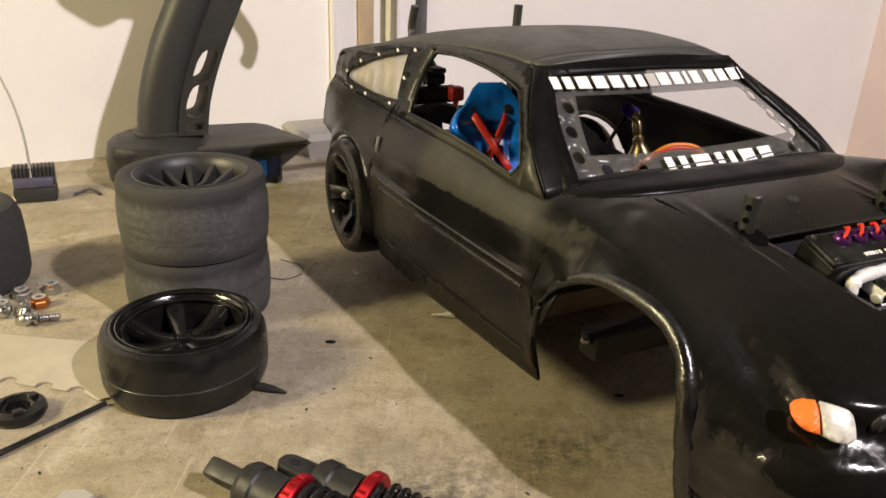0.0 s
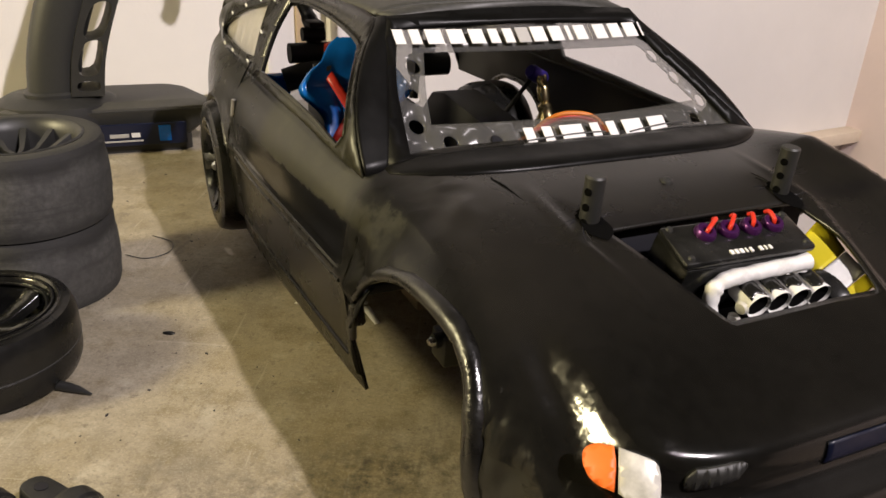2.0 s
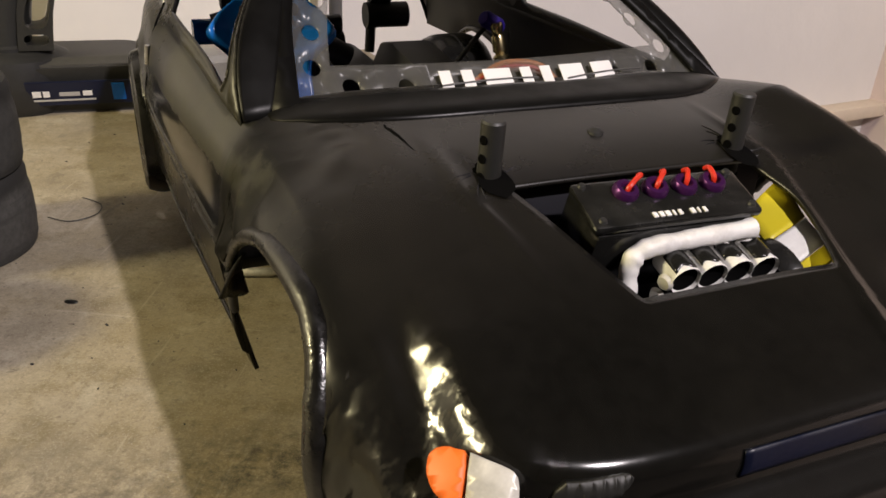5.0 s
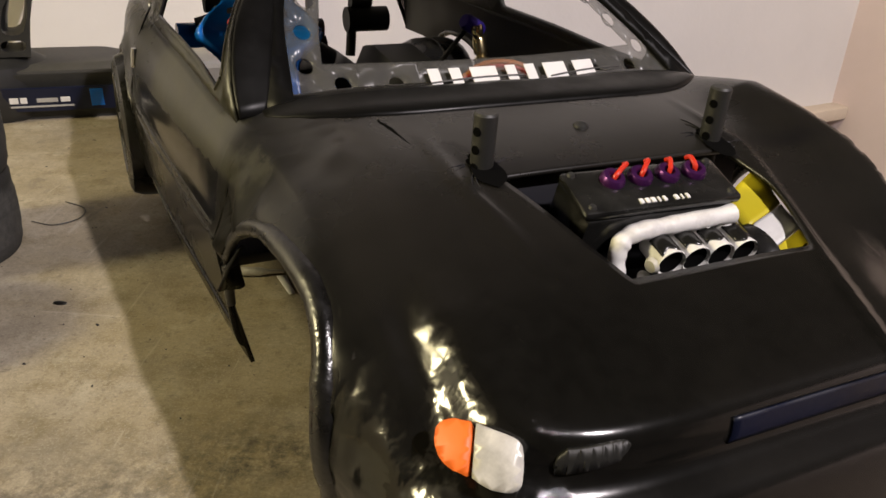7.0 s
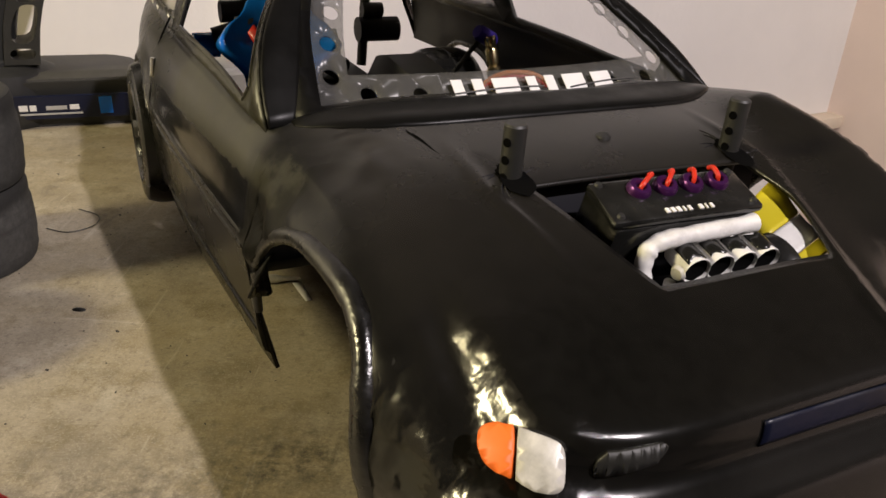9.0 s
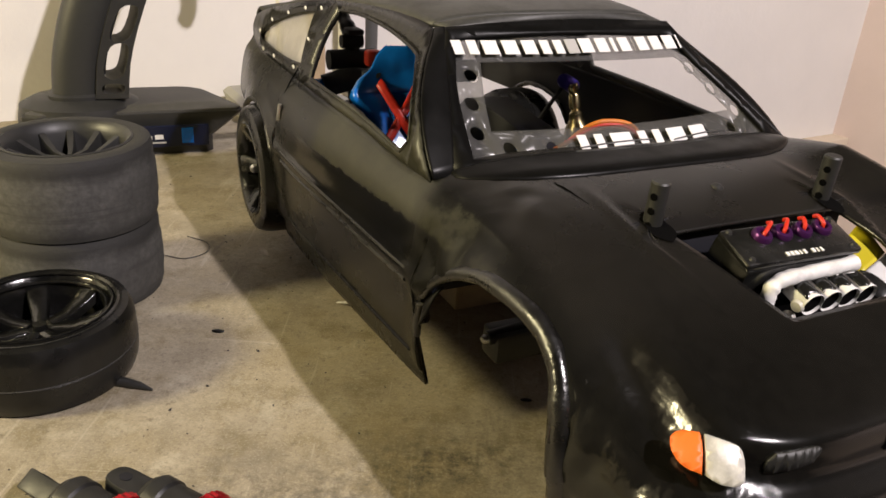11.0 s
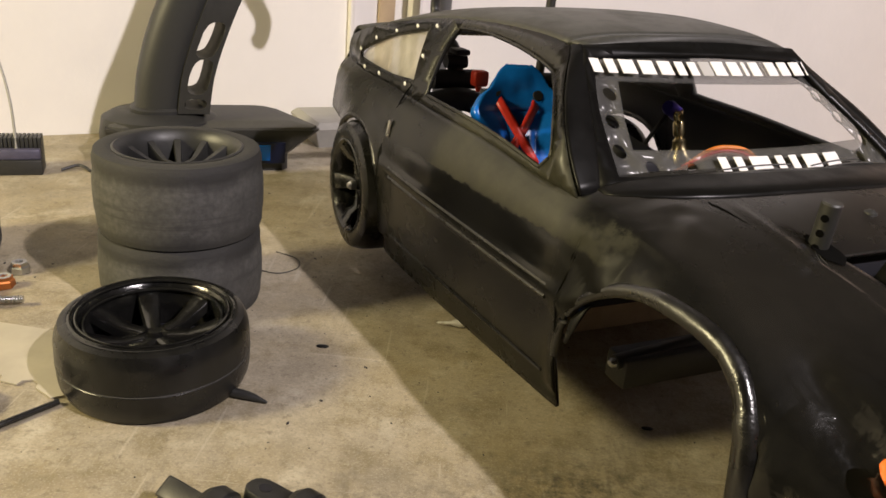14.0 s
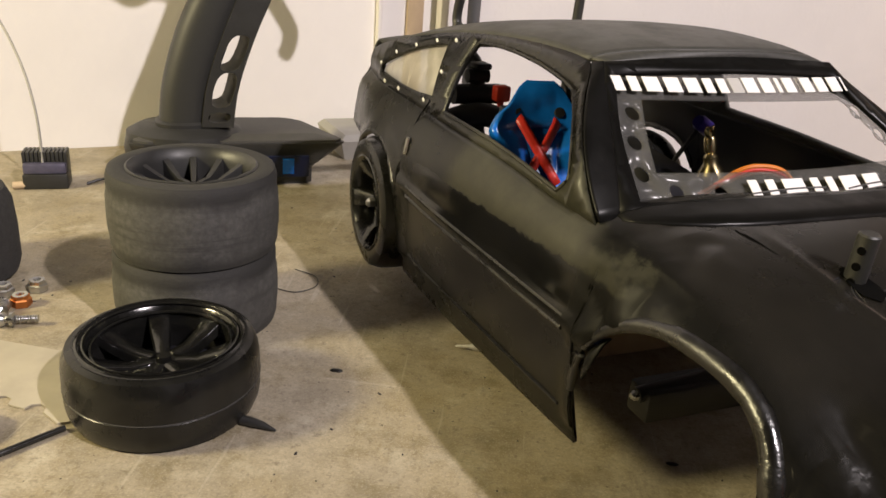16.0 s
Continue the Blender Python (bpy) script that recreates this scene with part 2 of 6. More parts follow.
def worn_rubber():
    """Slick tread gone grey with dust, darker towards its top and bottom edges, scuffed round the wheel."""
    m = material("worn_tyre_rubber", (0.080, 0.078, 0.072), 0.78, grain=(0.45, 420), stain=(0.6, 30), bump=(0.2, 700), tint=(0.030, 0.029, 0.027))
    nt = m.node_tree
    b = nt.nodes["Principled BSDF"]
    last = b.inputs["Base Color"].links[0].from_socket
    co = nt.nodes.new("ShaderNodeTexCoord")
    sep = nt.nodes.new("ShaderNodeSeparateXYZ")
    nt.links.new(co.outputs["Object"], sep.inputs[0])

    def noise_at(scale, stretch, detail=6):
        mp = nt.nodes.new("ShaderNodeMapping")
        mp.inputs["Scale"].default_value = stretch
        nt.links.new(co.outputs["Object"], mp.inputs[0])
        n = nt.nodes.new("ShaderNodeTexNoise")
        n.inputs["Scale"].default_value, n.inputs["Detail"].default_value, n.inputs["Roughness"].default_value = scale, detail, 0.65
        nt.links.new(mp.outputs[0], n.inputs["Vector"])
        return n.outputs[0]

    def ramp(v, lo, hi, top=1.0):
        r = nt.nodes.new("ShaderNodeMapRange")
        r.inputs["From Min"].default_value, r.inputs["From Max"].default_value, r.inputs["To Max"].default_value = lo, hi, top
        nt.links.new(v, r.inputs[0])
        return r.outputs[0]

    def darken(fac, colour):
        nonlocal last
        x = nt.nodes.new("ShaderNodeMix")
        x.data_type = "RGBA"
        x.inputs[7].default_value = (*colour, 1)
        nt.links.new(fac, x.inputs[0]), nt.links.new(last, x.inputs[6])
        last = x.outputs[2]

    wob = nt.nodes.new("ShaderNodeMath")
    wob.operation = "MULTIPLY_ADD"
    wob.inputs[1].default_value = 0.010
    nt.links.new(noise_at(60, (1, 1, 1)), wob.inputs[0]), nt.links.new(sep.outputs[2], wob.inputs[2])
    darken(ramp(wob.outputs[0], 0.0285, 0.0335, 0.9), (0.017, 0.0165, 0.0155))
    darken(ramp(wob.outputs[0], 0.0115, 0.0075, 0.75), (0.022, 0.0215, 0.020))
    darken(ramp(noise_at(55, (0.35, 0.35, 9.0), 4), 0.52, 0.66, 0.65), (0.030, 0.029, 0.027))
    nt.links.new(last, b.inputs["Base Color"])
    return m


BENCH = bench_material()
PLASTER = material("plaster", (0.76, 0.735, 0.70), 0.85, grain=(0.05, 12), stain=(0.10, 2.5), bump=(0.5, 60))
PINK = material("pink_plaster", (0.72, 0.60, 0.57), 0.85, grain=(0.06, 12), stain=(0.1, 2.5), bump=(0.5, 60))
OCHRE = material("ochre_reflector", (0.74, 0.66, 0.45), 0.85, grain=(0.06, 12), stain=(0.2, 2.5), bump=(0.5, 60))
BEIGE = material("beige_paint", (0.72, 0.62, 0.48), 0.6, grain=(0.1, 30), stain=(0.25, 8), bump=(0.2, 90))
FLOOR = material("dark_brown_floor", (0.09, 0.075, 0.06), 0.7, grain=(0.25, 30), stain=(0.3, 4), bump=(0.3, 60))
BROWN = material("brown_trim", (0.55, 0.42, 0.27), 0.6, grain=(0.25, 30), stain=(0.2, 8))
PAINT = body_paint()
LIP = material("rolled_gloss_edge", (0.005, 0.0048, 0.004), 0.21, grain=(0.3, 300), stain=(0.5, 40), bump=(0.36, 200), tint=(0.012, 0.0115, 0.010), wear=0.22, spec=0.7)
MATT = material("dusty_black_paint", (0.047, 0.0465, 0.041), 0.46, grain=(0.4, 500), stain=(0.4, 24), bump=(0.06, 80), tint=(0.018, 0.0177, 0.015), wear=0.15)
SATIN = material("satin_black_paint", (0.005, 0.0049, 0.0045), 0.30, grain=(0.3, 300), stain=(0.4, 30), bump=(0.05, 60), wear=0.15, spec=0.16)
HOLLOW = material("dark_hole", (0.002, 0.002, 0.002), 0.9, spec=0.05)
INSIDE = material("dark_lining", (0.006, 0.006, 0.010), 0.6, grain=(0.2, 90))
RUBBER = material("tyre_rubber", (0.008, 0.0079, 0.0072), 0.24, grain=(0.3, 300), stain=(0.5, 34), bump=(0.06, 500), tint=(0.014, 0.0137, 0.012), wear=0.14, spec=0.36)
WORN = worn_rubber()
FOAM = material("foam_rubber", (0.035, 0.034, 0.032), 0.9, grain=(0.4, 500), stain=(0.2, 50), bump=(0.3, 900))
SLICK = material("wet_looking_black_plastic", (0.007, 0.007, 0.0065), 0.10, grain=(0.3, 200), stain=(0.4, 50), bump=(0.16, 420), tint=(0.016, 0.0155, 0.014), wear=0.10, spec=0.6)
GLOSS = material("gloss_black_plastic", (0.012, 0.012, 0.011), 0.15, grain=(0.3, 200), stain=(0.4, 50), bump=(0.09, 260), tint=(0.022, 0.0215, 0.020), wear=0.14)
PLASTIC = material("black_plastic", (0.022, 0.022, 0.021), 0.42, grain=(0.2, 400), stain=(0.2, 40), bump=(0.04, 900), wear=0.1)
POSTGREY = material("dark_grey_plastic", (0.019, 0.019, 0.017), 0.5, grain=(0.2, 400), stain=(0.2, 60), bump=(0.05, 900))
GRIP = material("grey_rubber_grip", (0.022, 0.0225, 0.021), 0.5, grain=(0.12, 500), stain=(0.15, 20), bump=(0.05, 1500))
TXTOP = material("dusty_plastic_plate", (0.055, 0.053, 0.048), 0.6, grain=(0.2, 250), stain=(0.3, 30), bump=(0.05, 900))
BLUE = material("blue_paint", (0.006, 0.135, 0.56), 0.25, grain=(0.25, 120), stain=(0.3, 60), bump=(0.15, 130), tint=(0.004, 0.10, 0.36))
DEEPBLUE = material("blue_label", (0.0025, 0.007, 0.032), 0.35, grain=(0.3, 60), stain=(0.8, 30), tint=(0.004, 0.006, 0.02))
NAVY = material("navy_strip", (0.0025, 0.005, 0.020), 0.3, grain=(0.3, 60), stain=(0.7, 40), bump=(0.1, 120), tint=(0.003, 0.0035, 0.006), wear=0.2)
RED = material("red_strap", (0.50, 0.025, 0.015), 0.4, grain=(0.3, 300), stain=(0.3, 50), bump=(0.08, 600))
REDP = material("red_plastic", (0.75, 0.06, 0.03), 0.4, grain=(0.15, 100))
WIRE_RED = material("red_wire", (0.65, 0.03, 0.01), 0.4, grain=(0.15, 100))
ORANGE_WIRE = material("orange_wire", (0.75, 0.22, 0.02), 0.45, grain=(0.15, 100))
BROWN_WIRE = material("brown_wire", (0.16, 0.05, 0.02), 0.45, grain=(0.15, 100))
YELLOW = material("yellow_sheet", (0.60, 0.50, 0.02), 0.45, grain=(0.1, 60), stain=(0.3, 40))
WHITE = material("white_vinyl", (0.80, 0.79, 0.77), 0.5, grain=(0.08, 120), stain=(0.1, 60))
WHITEP = material("white_brushed_paint", (0.78, 0.77, 0.74), 0.5, grain=(0.15, 200), stain=(0.5, 90), bump=(0.2, 250), tint=(0.35, 0.33, 0.3))
GREYT = material("grey_sticker", (0.45, 0.44, 0.42), 0.5, grain=(0.1, 120))
PURPLE = material("purple_metal", (0.085, 0.018, 0.11), 0.3, 0.6, grain=(0.2, 200), stain=(0.2, 90))
INDIGO = material("blue_metal", (0.04, 0.02, 0.30), 0.35, 0.6, grain=(0.2, 200))
VIOLET = material("faded_violet_metal", (0.10, 0.095, 0.15), 0.5, 0.3, grain=(0.3, 200), stain=(0.5, 90))
BIT = material("brushed_bit_steel", (0.62, 0.60, 0.56), 0.5, 0.6, grain=(0.25, 500), stain=(0.3, 90), wear=0.2)
STEEL = material("steel", (0.60, 0.60, 0.60), 0.25, 1.0, grain=(0.2, 200), stain=(0.3, 60), wear=0.2)
BRASS = material("brass", (0.70, 0.58, 0.33), 0.25, 1.0, grain=(0.2, 200), stain=(0.3, 60))
COPPER = material("copper", (0.60, 0.22, 0.07), 0.35, 1.0, grain=(0.2, 200), stain=(0.3, 60))
REDMETAL = material("red_metal", (0.60, 0.02, 0.03), 0.3, 0.8, grain=(0.2, 200))
AMBER_RED = material("faded_red_lens", (0.42, 0.09, 0.06), 0.4, grain=(0.2, 200), stain=(0.3, 90))
AMBER = material("amber_lens", (0.85, 0.16, 0.015), 0.5, grain=(0.08, 200), stain=(0.1, 90))
LENS = material("white_lamp_paint", (0.62, 0.60, 0.53), 0.3, grain=(0.25, 200), stain=(0.6, 90), bump=(0.15, 150), tint=(0.25, 0.24, 0.2))
POLE = material("grey_pole", (0.10, 0.10, 0.10), 0.45, grain=(0.15, 60), stain=(0.2, 15))
GREYBOX = material("grey_box_plastic", (0.32, 0.31, 0.28), 0.6, grain=(0.12, 80), stain=(0.2, 20))
SHEET = material("clear_film", (0.40, 0.36, 0.27), 0.35, grain=(0.15, 60), stain=(0.4, 14))
CLEAR = clear("clear_sheet", (0.14, 0.138, 0.13), 0.25, 0.42)
FROST = clear("frosted_window", (0.55, 0.52, 0.50), 0.35, 0.55)
DARK_SURROUND = material("dark_surround", (0.045, 0.035, 0.026), 0.7, grain=(0.3, 14), stain=(0.3, 3))
WOOD = material("wood_block", (0.36, 0.28, 0.17), 0.7, grain=(0.25, 90), stain=(0.3, 30), bump=(0.1, 300))


# ---- building tools ----
def bm_new():
    return bmesh.new()


def finish(bm, name, smooth=True, angle=40):
    bmesh.ops.recalc_face_normals(bm, faces=bm.faces)
    if smooth:
        for f in bm.faces:
            f.smooth = True
        lim = radians(angle)
        for e in bm.edges:
            if len(e.link_faces) == 2 and e.calc_face_angle(0) > lim:
                e.smooth = False
    me = bpy.data.meshes.new(name)
    bm.to_mesh(me)
    bm.free()
    return me


def part(name, bm, mat, parent=None, label="", smooth=True, angle=40, solid=0.0, place=None):
    """Links a bmesh as one mesh object, under a thing or a part if one is given."""
    me = finish(bm, name, smooth, angle)
    me.materials.append(mat)
    ob = new(name, me)
    if place is not None:
        ob.matrix_basis = place
    if parent is not None:
        ob.parent = parent
    if label:
        ob["label"] = label
    if solid:
        md = ob.modifiers.new("thickness", "SOLIDIFY")
        md.thickness, md.offset = solid, 0
    return ob


def thing(name, label, category, m=None, group="", kind=""):
    ob = new(name)
    if m is not None:
        ob.matrix_basis = m
    ob.empty_display_size = 0.01
    return tagged(ob, label, category, group, kind)


def box(bm, c, size, bevel=0.0, m=None, seg=2):
    g = bmesh.ops.create_cube(bm, size=1.0, matrix=(m or Matrix()) @ Matrix.Translation(c) @ Matrix.Diagonal((*size, 1)))
    if bevel:
        edges = {e for v in g["verts"] for e in v.link_edges}
        bmesh.ops.bevel(bm, geom=list(edges), offset=bevel, segments=seg, affect="EDGES", profile=0.5)
    return bm


def lathe(bm, profile, n=48, m=None, closed=False):
    """Turns (radius, height) rows round z."""
    m = m or Matrix()
    rings = []
    for r, z in profile:
        if r < 1e-6:
            rings.append([bm.verts.new(m @ Vector((0, 0, z)))])
        else:
            rings.append([bm.verts.new(m @ Vector((r * math.cos(2 * math.pi * k / n), r * math.sin(2 * math.pi * k / n), z))) for k in range(n)])
    pairs = list(zip(rings, rings[1:])) + ([(rings[-1], rings[0])] if closed else [])
    for a, b in pairs:
        for k in range(n):
            q = [a[k % len(a)], a[(k + 1) % len(a)], b[(k + 1) % len(b)], b[k % len(b)]]
            q = list(dict.fromkeys(q))
            if len(q) > 2:
                bm.faces.new(q)
    return bm


def tube(bm, path, r, n=10, cap=True):
    """A round bar along the points; r may be one radius or one for each point."""
    pts = [Vector(p) for p in path]
    rs = r if isinstance(r, (list, tuple)) else [r] * len(pts)
    up = Vector((0, 0, 1))
    rings = []
    for i, p in enumerate(pts):
        d = (pts[min(i + 1, len(pts) - 1)] - pts[max(i - 1, 0)]).normalized()
        a = d.cross(up if abs(d.z) < 0.9 else Vector((1, 0, 0))).normalized()
        b = d.cross(a)
        rings.append([bm.verts.new(p + rs[i] * (a * math.cos(2 * math.pi * k / n) + b * math.sin(2 * math.pi * k / n))) for k in range(n)])
    for a, b in zip(rings, rings[1:]):
        for k in range(n):
            bm.faces.new((a[k], a[(k + 1) % n], b[(k + 1) % n], b[k]))
    if cap:
        bm.faces.new(rings[0])
        bm.faces.new(rings[-1][::-1])
    return bm


def curve(points, steps=8):
    """A smooth line through the points."""
    p = [Vector(q) for q in points]
    out = []
    for i in range(len(p) - 1):
        a, b, c, d = p[max(i - 1, 0)], p[i], p[i + 1], p[min(i + 2, len(p) - 1)]
        for k in range(steps):
            t = k / steps
            out.append(0.5 * ((2 * b) + (c - a) * t + (2 * a - 5 * b + 4 * c - d) * t * t + (3 * b - a - 3 * c + d) * t ** 3))
    out.append(p[-1])
    return out


def loop2(points, steps=6):
    """A smooth closed outline in 2D through the points."""
    n = len(points)
    p = [Vector((*q[:2], 0)) for q in points]
    out = []
    for i in range(n):
        if len(points[i]) > 2 and points[i][2]:
            out.append(p[i])
        a, b, c, d = p[i - 1], p[i], p[(i + 1) % n], p[(i + 2) % n]
        if len(points[i]) > 2 and points[i][2]:
            a = b - (c - b)
        if len(points[(i + 1) % n]) > 2 and points[(i + 1) % n][2]:
            d = c + (c - b)
        for k in range(1 if (len(points[i]) > 2 and points[i][2]) else 0, steps):
            t = k / steps
            out.append(0.5 * ((2 * b) + (c - a) * t + (2 * a - 5 * b + 4 * c - d) * t * t + (3 * b - a - 3 * c + d) * t ** 3))
    return [(v.x, v.y) for v in out]


def sheet(bm, outlines, put, grid=0.012):
    """A sheet with holes: outlines in 2D, the first the outer one, set into space by put(u, v)."""
    edges = []
    for o in outlines:
        vs = [bm.verts.new((u, v, 0)) for u, v in o]
        edges += [bm.edges.new((vs[i], vs[(i + 1) % len(vs)])) for i in range(len(vs))]
    bmesh.ops.triangle_fill(bm, use_beauty=True, use_dissolve=False, edges=edges)
    lo = [min(v.co[k] for v in bm.verts) for k in (0, 1)]
    hi = [max(v.co[k] for v in bm.verts) for k in (0, 1)]
    for k in (0, 1):
        c = lo[k] + grid
        while c < hi[k] - grid * 0.3:
            co, no = Vector((0, 0, 0)), Vector((0, 0, 0))
            co[k], no[k] = c, 1
            bmesh.ops.bisect_plane(bm, geom=bm.verts[:] + bm.edges[:] + bm.faces[:], plane_co=co, plane_no=no, dist=1e-6)
            c += grid
    for v in bm.verts:
        v.co = Vector(put(v.co.x, v.co.y))
    return bm


def surface(bm, us, vs, put, skip=None):
    """A sheet of quads put(u, v); skip(u, v) leaves out cells by their middle."""
    g = [[bm.verts.new(put(u, v)) for v in vs] for u in us]
    for i in range(len(us) - 1):
        for j in range(len(vs) - 1):
            if skip and skip((us[i] + us[i + 1]) / 2, (vs[j] + vs[j + 1]) / 2):
                continue
            bm.faces.new((g[i][j], g[i + 1][j], g[i + 1][j + 1], g[i][j + 1]))
    loose = [v for v in bm.verts if not v.link_faces]
    bmesh.ops.delete(bm, geom=loose, context="VERTS")
    return bm


def steps(a, b, n):
    return [a + (b - a) * k / n for k in range(n + 1)]


def ease(x, rows):
    """Smooth reading between rows of (x, value)."""
    if x <= rows[0][0]:
        return rows[0][1]
    for (x0, y0), (x1, y1) in zip(rows, rows[1:]):
        if x <= x1:
            i = rows.index((x0, y0))
            m0 = (y1 - rows[i - 1][1]) / (x1 - rows[i - 1][0]) if i else (y1 - y0) / (x1 - x0)
            m1 = (rows[i + 2][1] - y0) / (rows[i + 2][0] - x0) if i + 2 < len(rows) else (y1 - y0) / (x1 - x0)
            h, t = x1 - x0, (x - x0) / (x1 - x0)
            return (2 * t ** 3 - 3 * t * t + 1) * y0 + (t ** 3 - 2 * t * t + t) * h * m0 + (3 * t * t - 2 * t ** 3) * y1 + (t ** 3 - t * t) * h * m1
    return rows[-1][1]


# ---- setting ----
WALL_TURN = 31.5
wall_pose = Matrix.Translation((-0.30, 0.56, 0)) @ pose(0, 0, 0, 0, 0, WALL_TURN)
bm = bm_new()
box(bm, (-0.33, -0.28, -0.02), (1.32, 0.56, 0.04), 0.002, wall_pose)
tagged(part("bench_top", bm, BENCH, smooth=False), "stained pale worktop of the workbench", "workbench", kind="structure")
bm = bm_new()
box(bm, (0.5, 0.03, -0.04), (3.0, 0.06, 1.28), 0, wall_pose)
tagged(part("wall_back", bm, PLASTER, smooth=False), "off-white plastered wall behind the bench", "wall", kind="structure")
bm = bm_new()
box(bm, (1.03, -1.0, -0.15), (0.06, 2.0, 1.06), 0, wall_pose)
tagged(part("wall_right", bm, PINK, smooth=False), "pale pinkish plastered side wall", "wall", kind="structure")
# unseen upper walls, added dark so that the bonnet reflects little
bm = bm_new()
box(bm, (0.5, 0.034, 1.15), (3.0, 0.06, 1.10), 0, wall_pose)
tagged(part("unseen_upper_back", bm, DARK_SURROUND, smooth=False), "unseen dark wall added above the plaster to darken reflections", "wall", kind="structure")
bm = bm_new()
box(bm, (1.034, -1.0, 1.04), (0.06, 2.0, 1.32), 0, wall_pose)
tagged(part("unseen_upper_right", bm, DARK_SURROUND, smooth=False), "unseen dark wall added above the plaster to darken reflections", "wall", kind="structure")
# unseen front wall, added to close the room and reflect dark
bm = bm_new()
box(bm, (0.5, -1.9, 0.5), (3.2, 0.06, 2.4), 0, wall_pose)
tagged(part("unseen_front_wall", bm, DARK_SURROUND, smooth=False), "unseen dark wall added to keep reflections dark", "wall", kind="structure")
# unseen wall, added and coloured ochre for the car's flank to reflect
bm = bm_new()
box(bm, (-1.0, -0.20, 0.5), (0.06, 0.60, 2.4), 0, wall_pose)
tagged(part("unseen_wall_left", bm, OCHRE, smooth=False), "unseen ochre side wall added for the flank to reflect", "wall", kind="structure")
# unseen, added dark so that the front wing reflects nothing bright
bm = bm_new()
box(bm, (-1.0, -1.30, 0.5), (0.06, 1.60, 2.4), 0, wall_pose)
tagged(part("unseen_left_front", bm, DARK_SURROUND, smooth=False), "unseen dark wall added to keep reflections dark", "wall", kind="structure")
# unseen ceiling and floor, kept dark for the paint's reflections
bm = bm_new()
box(bm, (0.3, -0.9, 1.6), (3.2, 2.4, 0.06), 0, wall_pose)
tagged(part("ceiling", bm, DARK_SURROUND, smooth=False), "unseen dark ceiling added to keep reflections dark", "ceiling", kind="structure")
bm = bm_new()
box(bm, (0.3, -0.9, -0.76), (3.2, 2.4, 0.06), 0, wall_pose)
tagged(part("floor", bm, FLOOR, smooth=False), "unseen floor, dark brown to keep reflections dark", "floor", kind="structure")

# ---- model car ----
CAR = Matrix.Translation((0.0327, 0.4441, 0)) @ pose(0, 0, 0, 0, 0, -63)
car = thing("model_car", "black radio-controlled coupe body on its chassis without front wheels", "model car", CAR)

SILL = 0.019
WIDTH = [(-0.060, 0.0885), (-0.03, 0.0925), (0.0, 0.0935), (0.035, 0.0935), (0.07, 0.0920), (0.10, 0.0895), (0.15, 0.0850), (0.165, 0.0830), (0.19, 0.0805), (0.215, 0.0795), (0.235, 0.0770), (0.246, 0.0745)]
BELT = [(-0.060, 0.0895), (-0.03, 0.0890), (0.011, 0.0895), (0.045, 0.0895), (0.0918, 0.0880), (0.124, 0.0855), (0.155, 0.0835), (0.19, 0.0790), (0.22, 0.0700), (0.246, 0.0565)]
SIDE = [(0.0, -0.0045), (0.2, -0.002), (0.45, -0.0005), (0.6, 0.0), (0.8, -0.0015), (0.92, -0.004), (1.0, -0.0085)]
HOOD = [(0.140, 0.0908), (0.165, 0.0895), (0.185, 0.0868), (0.205, 0.0822), (0.231, 0.0735), (0.255, 0.0655), (0.262, 0.0630)]
REAR_ARCH, FRONT_ARCH = (-0.0035, 0.039, 0.0325), (0.1945, 0.037, 0.0357)


def crooked(x, y, z):
    """The shell sits askew on its posts: its far side is pulled in, most of all towards the tail."""
    if y <= 0:
        return (x, y, z)
    k = ease(x, ASKEW) + 0.04 * max(0, min(1, (x + 0.02) / 0.12)) * max(0, min(1, (z - 0.088) / 0.034))
    return (x, y * (1 - k), z)


ASKEW = [(-0.06, 0.40), (0.0, 0.40), (0.05, 0.36), (0.10, 0.28), (0.13, 0.18), (0.155, 0.08), (0.18, 0.05), (0.21, 0.0), (0.27, 0.0)]


def half(s, z):
    q = (z - SILL) / (ease(s, BELT) - SILL)
    bevel = 0.0030 * max(0, min(1, (s - 0.205) / 0.03)) * max(0, (q - 0.6) / 0.4) ** 2
    return ease(s, WIDTH) + ease(q, SIDE) - bevel


def arch_norm(dx, dz):
    """Distance from an arch's centre; its front half is squarer than its rear."""
    p = 2.6 if dx > 0 else 2.0
    return (abs(dx) ** p + abs(dz) ** p) ** (1 / p)


def arch_edge(c, zc, r, a):
    p = 2.6 if math.cos(a) > 0 else 2.0
    return c + math.copysign(r * abs(math.cos(a)) ** (2 / p), math.cos(a)), zc + r * abs(math.sin(a)) ** (2 / p)


def under(s):
    """The lower edge of the flank, with its wheel arches."""
    z = 0.064 if s < REAR_ARCH[0] else SILL - (0.006 if s > 0.2 else 0)
    for c, zc, r in (REAR_ARCH, FRONT_ARCH):
        if abs(s - c) < r:
            p = 2.6 if s > c else 2.0
            z = max(z, zc + (r ** p - abs(s - c) ** p) ** (1 / p))
    return z


def smooth(q):
    q = max(0, min(1, q))
    return q * q * (3 - 2 * q)


